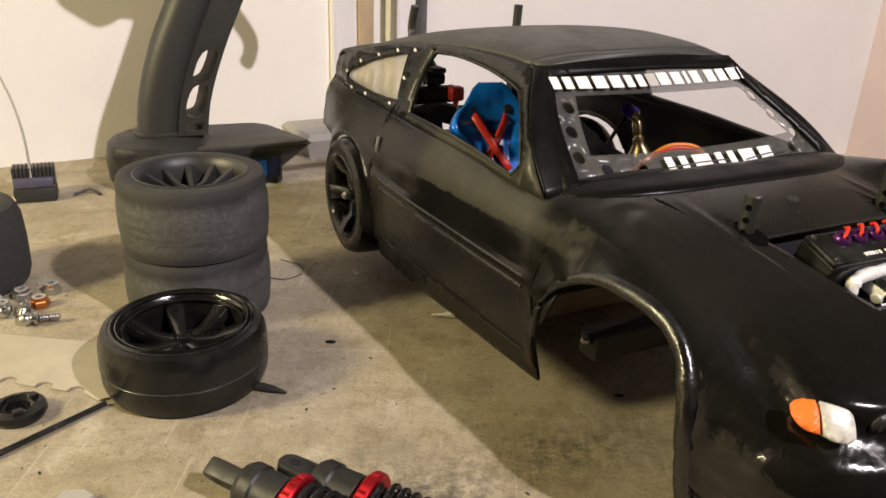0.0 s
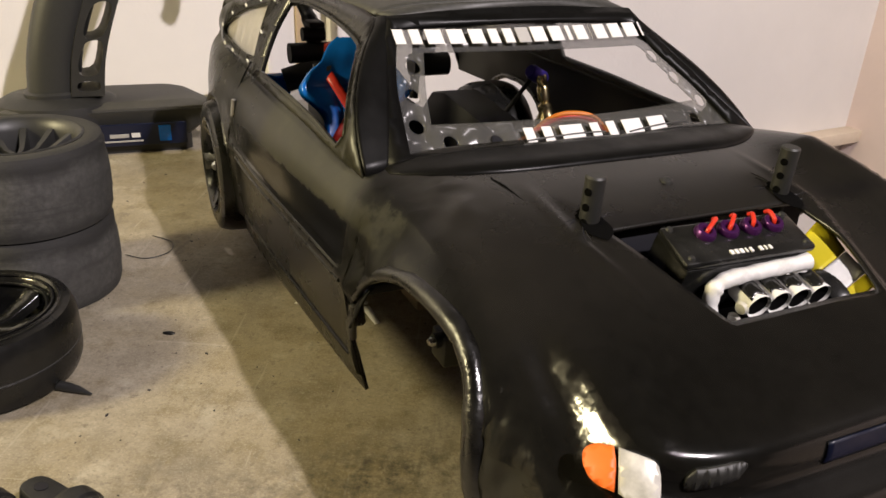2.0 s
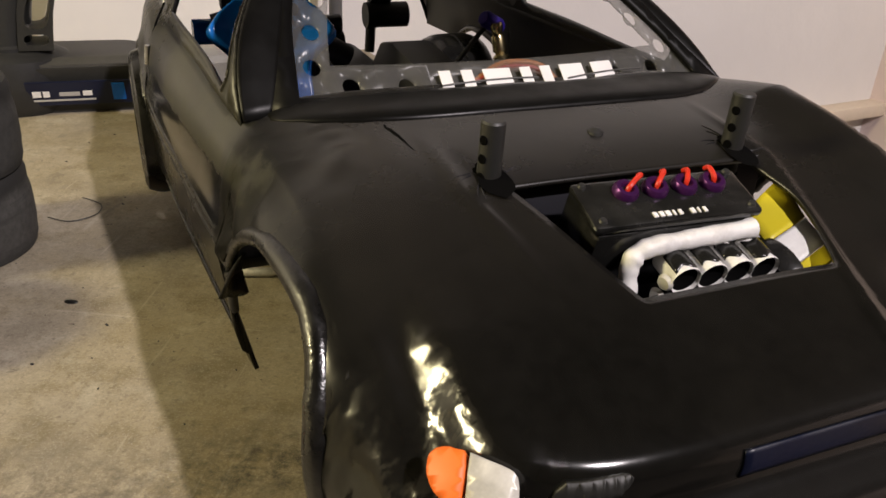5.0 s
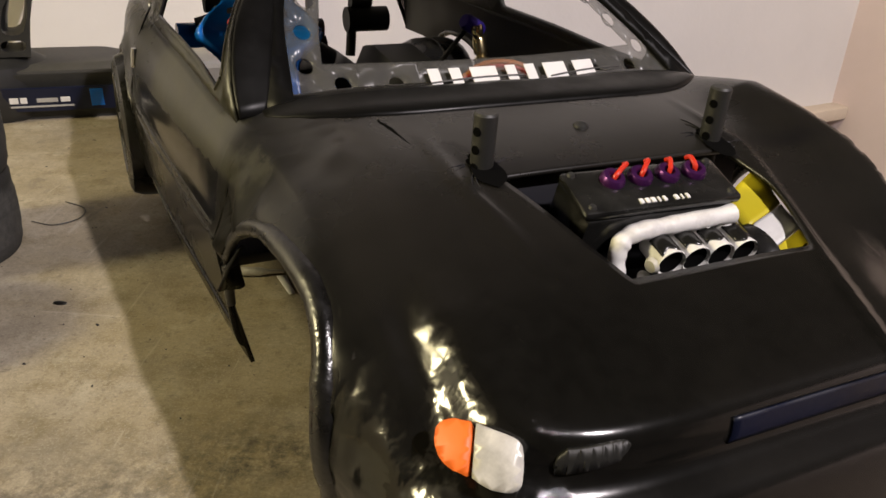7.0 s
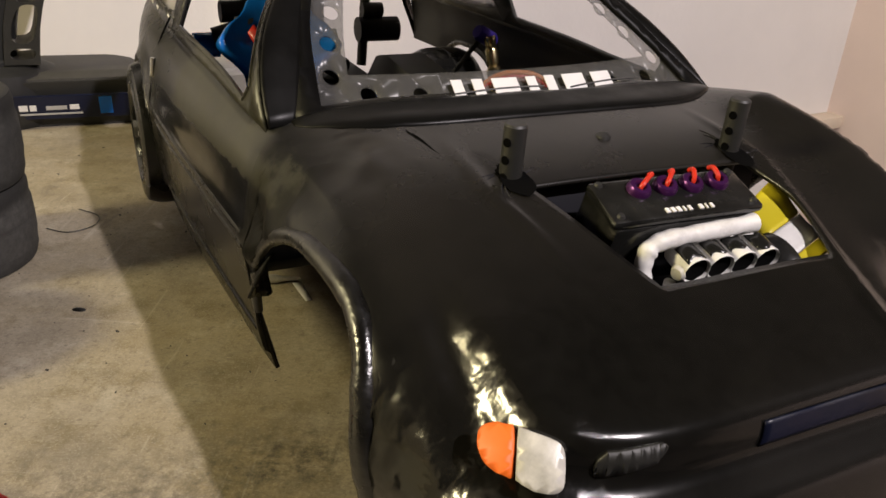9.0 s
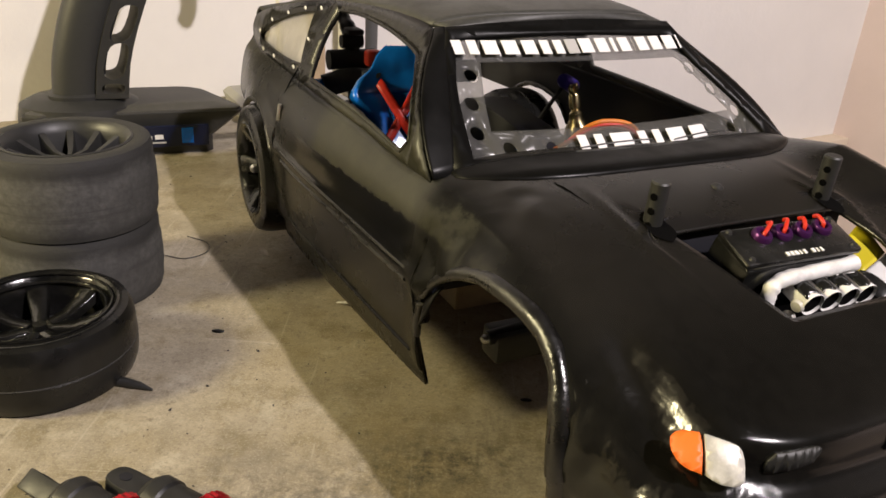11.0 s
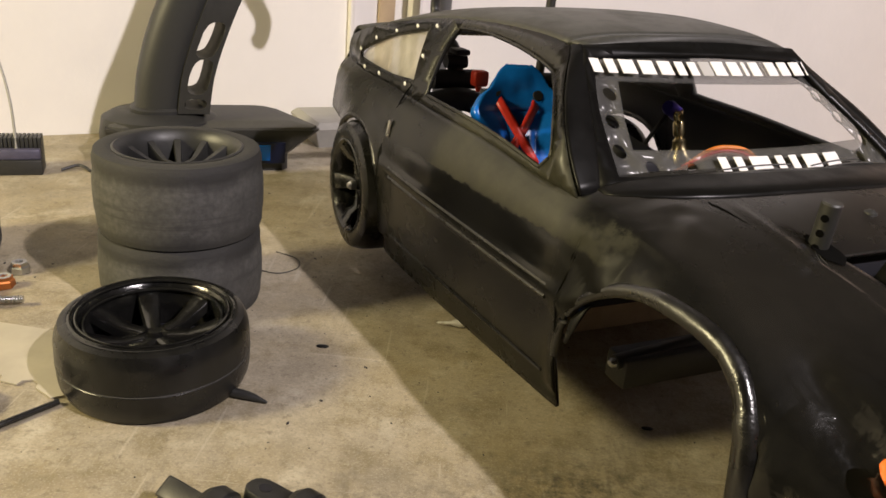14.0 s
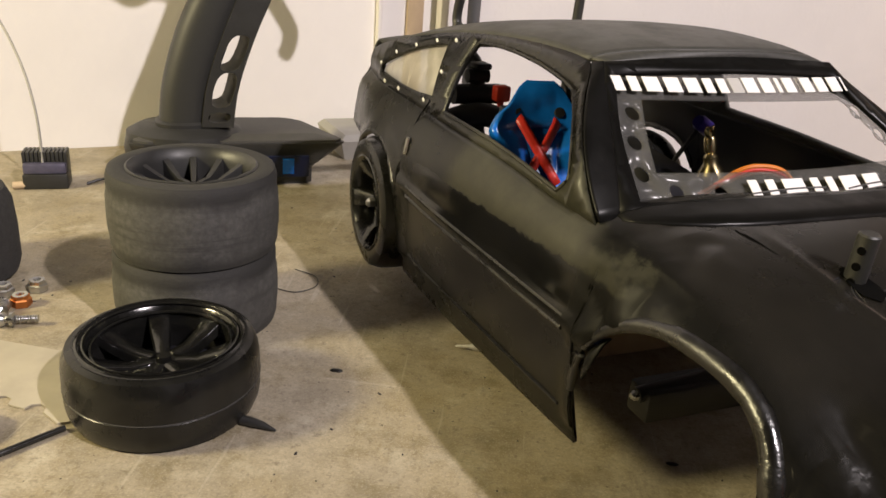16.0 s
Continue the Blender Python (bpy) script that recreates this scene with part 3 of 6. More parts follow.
for side in (-1, 1):
    for (c, zc, r), a0, a1, feet in ((FRONT_ARCH, 178, 2, True), (REAR_ARCH, 150, 30, False)):
        pts = []
        for k in range(33):
            a = radians(a0 + (a1 - a0) * k / 32)
            broad = smooth(k / 16 - 0.3) if feet else 0
            x, z = arch_edge(c, zc, r + 0.0004 - 0.0013 * broad, a)
            pts.append(Vector(crooked(x, side * (half(x, z) + 0.0012), z)))
        if feet:
            pts += [Vector(crooked(c + r - 0.0007, side * (half(c + r, z) + 0.0010), z)) for z in steps(zc - 0.001, 0.014, 6)]
        part("arch_lip", tube(bm_new(), pts, [0.0015 + (0.0015 * smooth(k / 16 - 0.3) if feet else 0) + 0.0005 * noise.noise((k * 0.55, side, 0.3)) for k in range(len(pts))], 12), LIP, car, "rolled glossy lip of the wheel arch")

bm = bm_new()
flap = [[(0.1700, -0.0815, 0.0605), (0.1690, -0.0830, 0.0580), (0.1690, -0.0850, 0.0545)], [(0.1630, -0.0822, 0.0560), (0.1655, -0.0850, 0.0530), (0.1690, -0.0882, 0.0485)],
        [(0.1600, -0.0812, 0.0490), (0.1630, -0.0838, 0.0480), (0.1660, -0.0862, 0.0470)], [(0.1590, -0.0802, 0.0435), (0.1600, -0.0810, 0.0435), (0.1615, -0.0820, 0.0440)]]
rows = [[bm.verts.new(p) for p in r] for r in flap]
for a, b in zip(rows, rows[1:]):
    for j in range(2):
        bm.faces.new((a[j], a[j + 1], b[j + 1], b[j]))
part("torn_flap", bm, PAINT, car, "torn and bent corner of the wheel arch", solid=0.0007)

HOLE = (0.2015, 0.2345, 0.0303)


def hood_z(s, l):
    e = half(s, ease(s, BELT))
    t = min(1, abs(l) / e)
    zc, ze = ease(s, HOOD), ease(s, BELT)
    dent = (0.0020 * (abs(noise.noise((s * 75 + l * 40, l * 90, 1.0))) - 0.2) + 0.0007 * noise.noise((s * 190, l * 190, 4.0))) * math.exp(-((s - 0.17) / 0.02) ** 2 - ((l + 0.068) / 0.014) ** 2)
    z = zc + (ze - zc) * t ** 4
    z += 0.0010 * math.exp(-((abs(l) - 0.0405 + 0.24 * max(0, s - 0.2)) / 0.0014) ** 2) * max(0, min(1, (s - 0.17) / 0.03))
    z += 0.00012 * noise.noise((s * 40, l * 40, 9.0)) + 0.8 * dent * (1 - t ** 8)
    if l > 0:
        return z + 0.0095 * math.exp(-((l - 0.073) / 0.014) ** 2) * max(0, min(1, (s - 0.145) / 0.03)) * max(0, min(1, (0.262 - s) / 0.025))
    # the corner over the indicator is pressed into a slanted face
    w = max(0, min(1, (s - 0.218) / 0.017))
    w *= w * (3 - 2 * w)
    if w:
        top = zc + (ze - zc) * 0.4 * t ** 4 + 0.0005 * math.exp(-((s - 0.243) / 0.010) ** 2 - ((l + 0.054) / 0.010) ** 2)
        facet = 0.0702 + 1.26 * (l + 0.0555) - 0.47 * (s - 0.240) + 0.0017 * noise.noise((s * 125, l * 125, 6.0)) + 0.0004 * noise.noise((s * 330, l * 330, 2.0))
        facet = max(facet, ze)
        h = max(0, min(1, 0.5 + 0.5 * (facet - top) / 0.0020))
        z += (facet * (1 - h) + top * h - 0.0020 * h * (1 - h) - z) * w
    return z


def front(l):
    return 0.262 - 0.016 * min(1, abs(l) / 0.066) ** 6.0


NOSE = [(0, 0.0), (0.012, 0.0012), (0.035, 0.0020), (0.10, 0.0024), (0.19, 0.0028), (0.235, 0.0065), (0.28, 0.0095), (0.5, 0.0115), (0.8, 0.0115), (1, 0.008)]


def nose_point(u, z, out=0.0):
    """The front from side to side and over its height."""
    x0 = front(0.066 * u)
    top = half(0.246, ease(0.246, BELT))
    z0 = hood_z(x0, u * top)
    v = max(0, (z0 - z) / (z0 - 0.012))
    f = ease(v, NOSE) * (1 - abs(u) ** 8)
    a = abs(u) ** 4 * 0.9
    wide = half(0.246, min(max(z, SILL), ease(0.246, BELT)))
    return (x0 + f * (1 - 0.5 * a) + out * (1 - a * 0.6), u * wide + math.copysign((f + out) * a * 0.8, u), z)


# rows along the body shared by flanks and bonnet, so that the shell closes without a seam
ARCH_US = [arch_edge(c, 0, r, math.pi * k / 32)[0] for c, _, r in (REAR_ARCH, FRONT_ARCH) for k in range(33)]
FLANK_US = sorted(set([round(u, 5) for u in steps(-0.060, 0.140, 110) + steps(0.140, 0.246, 60) + [HOLE[0], HOLE[1]] + ARCH_US]))
FLANK_US = [u for k, u in enumerate(FLANK_US) if k == 0 or u - FLANK_US[k - 1] > 0.00012 or u in HOLE]
BONNET_US = [u for u in FLANK_US if u >= 0.1399]
BONNET_VS = steps(-1, 1, 112)


def flank(side, bm):

    def put(u, v):
        z0, z1 = under(u), ease(u, BELT) if side < 0 or u < 0.14 else hood_z(u, half(u, ease(u, BELT)))
        z = z0 + (z1 - z0) * v
        y = half(u, min(z, ease(u, BELT)))
        for c, zc, r in (REAR_ARCH, FRONT_ARCH):
            d = arch_norm(u - c, z - zc) - r
            y += 0.0018 * math.exp(-(d / 0.005) ** 2) * (z > zc - 0.012) * (1 - v ** 4)
        y += 0.0012 * math.exp(-((z - 0.0585 + 0.02 * (u - 0.1)) / 0.0022) ** 2) * (0.03 < u < 0.165)
        if u > 0.155 and z > 0.05:
            fold = abs(noise.noise((u * 60 + z * 30, z * 80 - u * 25, 3.0))) - 0.2 + 0.2 * noise.noise((u * 150, z * 150, 5.0))
            y += 0.0034 * fold * math.exp(-((u - 0.168) / 0.015) ** 2) * (1 - v ** 8)
        y += 0.0012 * noise.noise((u * 170, z * 170, 8.0)) * math.exp(-((u - 0.238) / 0.007) ** 2) * (0.03 < z) * (1 - v ** 10) * max(0, min(1, (0.246 - u) / 0.002))
        y += (0.00018 * noise.noise((u * 34, z * 60, 7.0)) + 0.00005 * noise.noise((u * 120, z * 120, 2.0))) * (1 - v ** 6) * max(0, min(1, (0.246 - u) / 0.004))
        return crooked(u, side * y, z)
    return surface(bm, FLANK_US, steps(0, 1, 36), put)


def column(v, u):
    """Sideways place of a bonnet column as a share of the half width; columns gather on the edges of the opening."""
    e = half(u, ease(u, BELT))
    f = max(0, min(1, (u - HOLE[0]) / (HOLE[1] - HOLE[0])))
    k = (HOLE[2] + (-0.0126 * f if v < 0 else 0.0035 + 0.0035 * math.sin(math.pi * f) - 0.003 * f)) / e
    return v / 0.5 * k if abs(v) <= 0.5 else math.copysign(k + (abs(v) - 0.5) / 0.5 * (1 - k), v)


def bonnet(bm):
    def put(u, v):
        e, l = half(u, ease(u, BELT)), column(v, u)
        far = max(0, (u - HOLE[1]) / (0.246 - HOLE[1]))
        x = u if u < HOLE[1] else HOLE[1] + far * (front(l * 0.066) - HOLE[1])
        x += 0.009 * (1 - l * l) * max(0, 1 - (u - 0.14) / 0.02)
        z = ease(u, BELT) if v == -1 else hood_z(x, l * e)
        return crooked(x, l * e, z)
    return surface(bm, BONNET_US, BONNET_VS, put, lambda u, v: HOLE[0] < u < HOLE[1] and abs(v) < 0.5)


def nose(bm):
    top = half(0.246, ease(0.246, BELT))

    def put(u, v):
        z0 = ease(0.246, BELT) if u == -1 else hood_z(front(0.066 * u), u * top)
        return crooked(*nose_point(u, z0 * (1 - v) + 0.013 * v))
    return surface(bm, [column(v, 0.246) for v in BONNET_VS], steps(0, 1, 36), put)


bm = bm_new()
for build in (lambda b: flank(-1, b), lambda b: flank(1, b), bonnet, nose):
    build(bm)
bmesh.ops.remove_doubles(bm, verts=bm.verts[:], dist=0.0004)
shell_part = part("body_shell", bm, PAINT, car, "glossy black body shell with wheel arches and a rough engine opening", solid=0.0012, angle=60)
for m in shell_part.modifiers:
    m.material_offset = 1
shell_part.data.materials.append(INSIDE)


for side in (-1, 1):
    lens = [(0.0008, 0.0040, 1), (-0.0016, 0.0038), (-0.0059, 0.0033), (-0.0072, 0.0014), (-0.0078, -0.0034), (-0.0042, -0.0047), (-0.0008, -0.0039, 1)]
    amber = [(0.0066, 0.0003), (0.0067, 0.0024), (0.0048, 0.0038), (0.0016, 0.0040, 1), (0.0006, 0.0010), (-0.0001, -0.0039, 1), (0.0030, -0.0034), (0.0053, -0.0019)]
    lamp_unit = new("headlight")
    lamp_unit.parent, lamp_unit["label"] = car, "painted headlight with an orange indicator"
    for name, outline, mat, out, lab in (("lens", lens, LENS, 0.0018, "white painted headlight lens"), ("indicator", amber, AMBER, 0.0020, "orange indicator lens")):
        def put(a, b, side=side, out=out):
            p = Vector((0.2543, -0.0608, 0.0585)) + Vector((-0.7113, -0.7029, 0)) * a + Vector((-0.5055, 0.5115, 0.6949)) * b + Vector((0.4885, -0.4942, 0.7191)) * (out - 30 * (a * a + b * b))
            return (p.x, -side * p.y, p.z)
        part(name, sheet(bm_new(), [loop2(outline)], put, 0.002), mat, lamp_unit, lab, solid=0.0030)

bm = sheet(bm_new(), [[(u, z) for u, z in loop2([(-0.765, 0.0562), (-0.625, 0.0584, 1), (-0.605, 0.0618), (-0.755, 0.0612, 1), (-0.778, 0.0590)])]], lambda u, z: nose_point(u, z, 0.0012), 0.003)
part("nose_patch", bm, POSTGREY, car, "dark grey patch in the nose", solid=0.0008)

def strip(u, d):
    x, y, z = nose_point(u, hood_z(front(0.066 * u), u * half(0.246, ease(0.246, BELT))) - d, 0.0008)
    return x, y, z


bm = surface(bm_new(), steps(-0.26, 0.62, 30), steps(0.0022, 0.0075, 6), strip)
part("nose_strip", bm, NAVY, car, "dark blue strip across the nose", solid=0.0006)


def lined(ob):
    """Gives a skin a dull dark inner face."""
    ob.data.materials.append(INSIDE)
    for m in ob.modifiers:
        m.material_offset = 1
    return ob


# roof, pillars and glass
ROOF = [(-0.060, 0.1035), (-0.045, 0.1085), (-0.02, 0.1168), (0.01, 0.1236), (0.06, 0.1288), (0.09, 0.1282), (0.106, 0.1255)]
ROOF_EDGE = [(-0.060, 0.1000), (-0.045, 0.1045), (-0.0244, 0.1093), (-0.0021, 0.1143), (0.03, 0.1199), (0.0647, 0.1227), (0.0915, 0.1227), (0.106, 0.1212)]
ROOF_HALF = [(-0.060, 0.0790), (-0.03, 0.0785), (0.0, 0.0750), (0.017, 0.0724), (0.04, 0.0685), (0.06, 0.0650), (0.106, 0.0565)]


def roof():
    bm = bm_new()
    def put(u, v):
        a, b = ease(u, ROOF), ease(u, ROOF_EDGE)
        t = abs(v)
        lip = 0.0030 * math.exp(-((u + 0.054) / 0.005) ** 2)
        return crooked(u + 0.007 * (1 - v * v) * max(0, (u - 0.08) / 0.022), ease(u, ROOF_HALF) * v, a + (b - a) * (0.45 * t ** 2 + 0.55 * t ** 7) + lip)
    surface(bm, steps(-0.060, 0.102, 48), steps(-1, 1, 36), put, lambda u, v: -0.047 < u < -0.006 and abs(v) < 0.82)
    return bm


lined(part("roof", roof(), MATT, car, "dusty matt black roof panel", solid=0.0012, angle=60))


def cab(u, v):
    """Side of the cabin: along the car and up to the roof."""
    zb, zt = ease(u, BELT), ease(min(u, 0.106), ROOF_EDGE)
    wb, wt = half(u, zb), ease(u, ROOF_HALF) if u < 0.106 else 0.0565 + (u - 0.106) * 0.36
    k = (v - zb) / max(zt - zb, 0.004)
    return wb + (wt - wb) * k + 0.0012 * math.sin(math.pi * max(0, min(1, k)))


OUTER = [(-0.058, 0.0893, 1), (-0.03, 0.0890), (0.011, 0.0895), (0.045, 0.0895), (0.0918, 0.0880), (0.124, 0.0855), (0.149, 0.0840, 1), (0.131, 0.102), (0.104, 0.1210, 1),
         (0.0915, 0.1227), (0.0647, 0.1227), (0.03, 0.1199), (-0.0021, 0.1143), (-0.0244, 0.1093), (-0.045, 0.1045), (-0.058, 0.1004, 1)]
DOOR_HOLE = [(0.0482, 0.0930, 1), (0.0886, 0.0915), (0.1280, 0.0876, 1), (0.1310, 0.0930), (0.1258, 0.1008), (0.1178, 0.1076), (0.1085, 0.1118), (0.0984, 0.1150), (0.0820, 0.1178), (0.0624, 0.1192), (0.0454, 0.1184, 1), (0.0447, 0.1120), (0.0455, 0.1040)]
QUARTER = [(0.0333, 0.0957, 1), (0.0287, 0.1057), (0.0244, 0.1150, 1), (-0.0007, 0.1089), (-0.0216, 0.1016), (-0.0315, 0.0974, 1), (-0.0335, 0.0953), (-0.0313, 0.0940, 1), (0.0078, 0.0940)]
for side in (-1, 1):
    bm = sheet(bm_new(), [loop2(OUTER, 5), loop2(DOOR_HOLE, 6), loop2(QUARTER, 5)], lambda u, v: crooked(u, side * cab(u, v), v))
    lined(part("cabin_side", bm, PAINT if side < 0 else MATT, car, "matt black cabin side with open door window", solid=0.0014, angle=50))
    grown = [(u + u * 0.05, v + (v - 0.102) * 0.14) for u, v in loop2(QUARTER, 5)]
    bm = sheet(bm_new(), [grown], lambda u, v: crooked(u, side * (cab(u, v) - 0.0018), v))
    part("quarter_window", bm, FROST, car, "scuffed clear plastic quarter window", solid=0.0005)
for u, v in ((0.0293, 0.1168), (0.0146, 0.1146), (-0.002, 0.1103), (-0.0194, 0.1046), (-0.0345, 0.0972), (-0.0025, 0.0916), (0.0276, 0.0930), (0.0318, 0.1050), (-0.023, 0.0909)):
    bm = lathe(bm_new(), [(0.0, 0.0006), (0.0008, 0.0005), (0.0012, 0.0)], 12)
    y = -cab(u, v) - 0.0006
    part("rivet", bm, WHITE, car, "white rivet", place=Matrix.Translation((u, y, v)) @ pose(0, 0, 0, 108, 0, 0))


def glass(l, z, out=0.0):
    """The windscreen's surface over width and height."""
    return (0.1465 - (z - 0.0875) * 1.24 + 0.0085 * (1 - (l / 0.07) ** 2) + out, l, z + out * 0.8)


FRAME_OUT = [(-0.0695, 0.0855, 1), (0.0, 0.0868), (0.0695, 0.0850, 1), (0.0565, 0.1000), (0.0450, 0.1125), (0.0375, 0.1228, 1), (-0.008, 0.1248), (-0.0550, 0.1218, 1), (-0.0645, 0.1030)]
FRAME_IN = [(-0.0620, 0.0890, 1), (0.0, 0.0895), (0.0600, 0.0890, 1), (0.0515, 0.1000), (0.0405, 0.1115), (0.0360, 0.1190, 1), (-0.008, 0.1203), (-0.0530, 0.1188, 1), (-0.0590, 0.1050)]
CUT = [(-0.0520, 0.0960, 1), (0.0, 0.0962), (0.0490, 0.0968, 1), (0.0470, 0.0990, 1), (0.0375, 0.1110), (0.0345, 0.1132, 1), (0.0, 0.1134), (-0.0465, 0.1134, 1), (-0.0500, 0.1040)]
bm = sheet(bm_new(), [loop2(FRAME_OUT), loop2(FRAME_IN)], glass)
part("windscreen_frame", bm, SATIN, car, "glossy black windscreen surround", solid=0.0014, angle=50)
for side in (-1, 1):
    def post_strip(u, v, side=side):
        z = 0.0850 + (0.1212 - 0.0850) * u
        x = 0.149 - 0.045 * u + 0.0035 * math.sin(math.pi * u)
        a = Vector((x, side * cab(x, z), z))
        b = Vector(glass(-0.0695 + 0.0145 * u ** 0.9 if side < 0 else 0.0695 - 0.0320 * u ** 0.9, z + 0.0008))
        if side > 0:
            a = Vector(crooked(*a))
        p = a.lerp(b, v)
        h = 0.0005 * math.sin(math.pi * v)
        return p + Vector((h * 0.7, side * h * 0.8, h * 0.3))
    part("windscreen_pillar", surface(bm_new(), steps(0, 1, 14), steps(0, 1, 8), post_strip), SATIN, car, "rounded black windscreen pillar", solid=0.0012, angle=60)


def header(u, v):
    l = 0.0375 * u if u > 0 else 0.0550 * u
    a = Vector(crooked(0.102 + 0.007 * (1 - u * u), 0.0568 * u, 0.1262 - 0.0043 * (0.45 * u ** 2 + 0.55 * abs(u) ** 7)))
    b = Vector(glass(l, 0.1243 - 0.0030 * u * u))
    return a.lerp(b, v) + Vector((0.3, 0, 0.7)) * 0.0006 * math.sin(math.pi * v)


part("roof_edge", surface(bm_new(), steps(-1, 1, 24), steps(0, 1, 4), header), MATT, car, "black front roof edge", solid=0.0012, angle=60)


def tail(u, v):
    t = abs(u)
    z1 = 0.1035 - 0.0035 * (0.45 * t ** 2 + 0.55 * t ** 7)
    z = z1 + ((0.090 - 0.026 * max(0, (t - 0.85) / 0.15)) - z1) * v
    w = 0.0790 + (half(-0.060, min(z, 0.0895)) - 0.0790) * max(0, min(1, (0.1000 - z) / 0.0105))
    return crooked(-0.060 - 0.004 * (1 - u * u) - 0.003 * math.sin(math.pi * min(1, v * 1.2)), w * u, z)


part("rear_panel", surface(bm_new(), steps(-1, 1, 40), steps(0, 1, 12), tail, lambda u, v: abs(u) < 0.88 and v > 0.18), PAINT, car, "black rear panel with its middle cut out", solid=0.0012, angle=60)
lamp_red = surface(bm_new(), steps(-0.985, -0.90, 4), steps(0.45, 0.85, 5), tail)
bmesh.ops.translate(lamp_red, verts=lamp_red.verts[:], vec=(-0.0012, -0.0004, 0))
part("tail_lamp", lamp_red, AMBER_RED, car, "faded red tail lamp", solid=0.0008)


def ring(c, r, n=18):
    return [(c[0] + r * math.cos(2 * math.pi * k / n), c[1] + r * 0.78 * math.sin(2 * math.pi * k / n)) for k in range(n)]


HOLES = [(-0.0515, 0.1098), (-0.0548, 0.1028), (-0.0567, 0.0956), (-0.0480, 0.0917), (-0.0335, 0.0914), (0.0310, 0.0915), (0.0450, 0.0920), (0.0518, 0.0965), (0.0450, 0.1034), (0.0395, 0.1097)]
wide = [(l * 1.015, z + (0.0003 if z > 0.1 else -0.0003)) for l, z in loop2(FRAME_IN)]
bm = sheet(bm_new(), [wide, loop2(CUT)] + [ring(c, 0.0022) for c in HOLES], lambda l, z: glass(l, z, -0.0012))
part("windscreen", bm, CLEAR, car, "clear plastic windscreen cut out and drilled with holes", solid=0.0006)


def bars(name, mat, l0, l1, z0, z1, widths, gap, label, rise=0.0):
    """A row of plain upright bars on the windscreen."""
    total = sum(widths) + gap * (len(widths) - 1)
    x = l0
    for w in widths:
        a, b = x, x + w / total * (l1 - l0)
        x = b + gap / total * (l1 - l0)
        bm = surface(bm_new(), steps(a, b, 3), steps(z0, z1, 2), lambda l, z: glass(l, z + rise * (l - l0), 0.0005))
        part(name, bm, mat, car, label, smooth=False, solid=0.0002)


bars("sticker_bar", WHITE, -0.0552, -0.0150, 0.1147, 0.1184, [0.5, 0.5, 0.8, 0.8, 0.75, 0.5, 0.5], 0.28, "white vinyl bar of a windscreen sticker")
bars("sticker_bar", GREYT, -0.0135, -0.0090, 0.1147, 0.1186, [1], 0.1, "grey vinyl emblem block")
bars("sticker_bar", WHITE, -0.0080, 0.0385, 0.1148, 0.1187, [0.8, 0.75, 0.25, 0.7, 0.0, 0.75, 0.75, 0.85, 0.12], 0.28, "white vinyl bar of a windscreen sticker")
bars("sticker_bar", WHITE, -0.0248, 0.0288, 0.0902, 0.0938, [0.32, 0.32, 0.8, 0.32, 0.32, 0.75, 0.7], 0.30, "white vinyl bar of a windscreen sticker")


# wheels
SECTION = ((-1, -1), (-0.96, 0.8), (-0.80, 1.05), (0.80, 1.05), (0.96, 0.8), (1, -1))


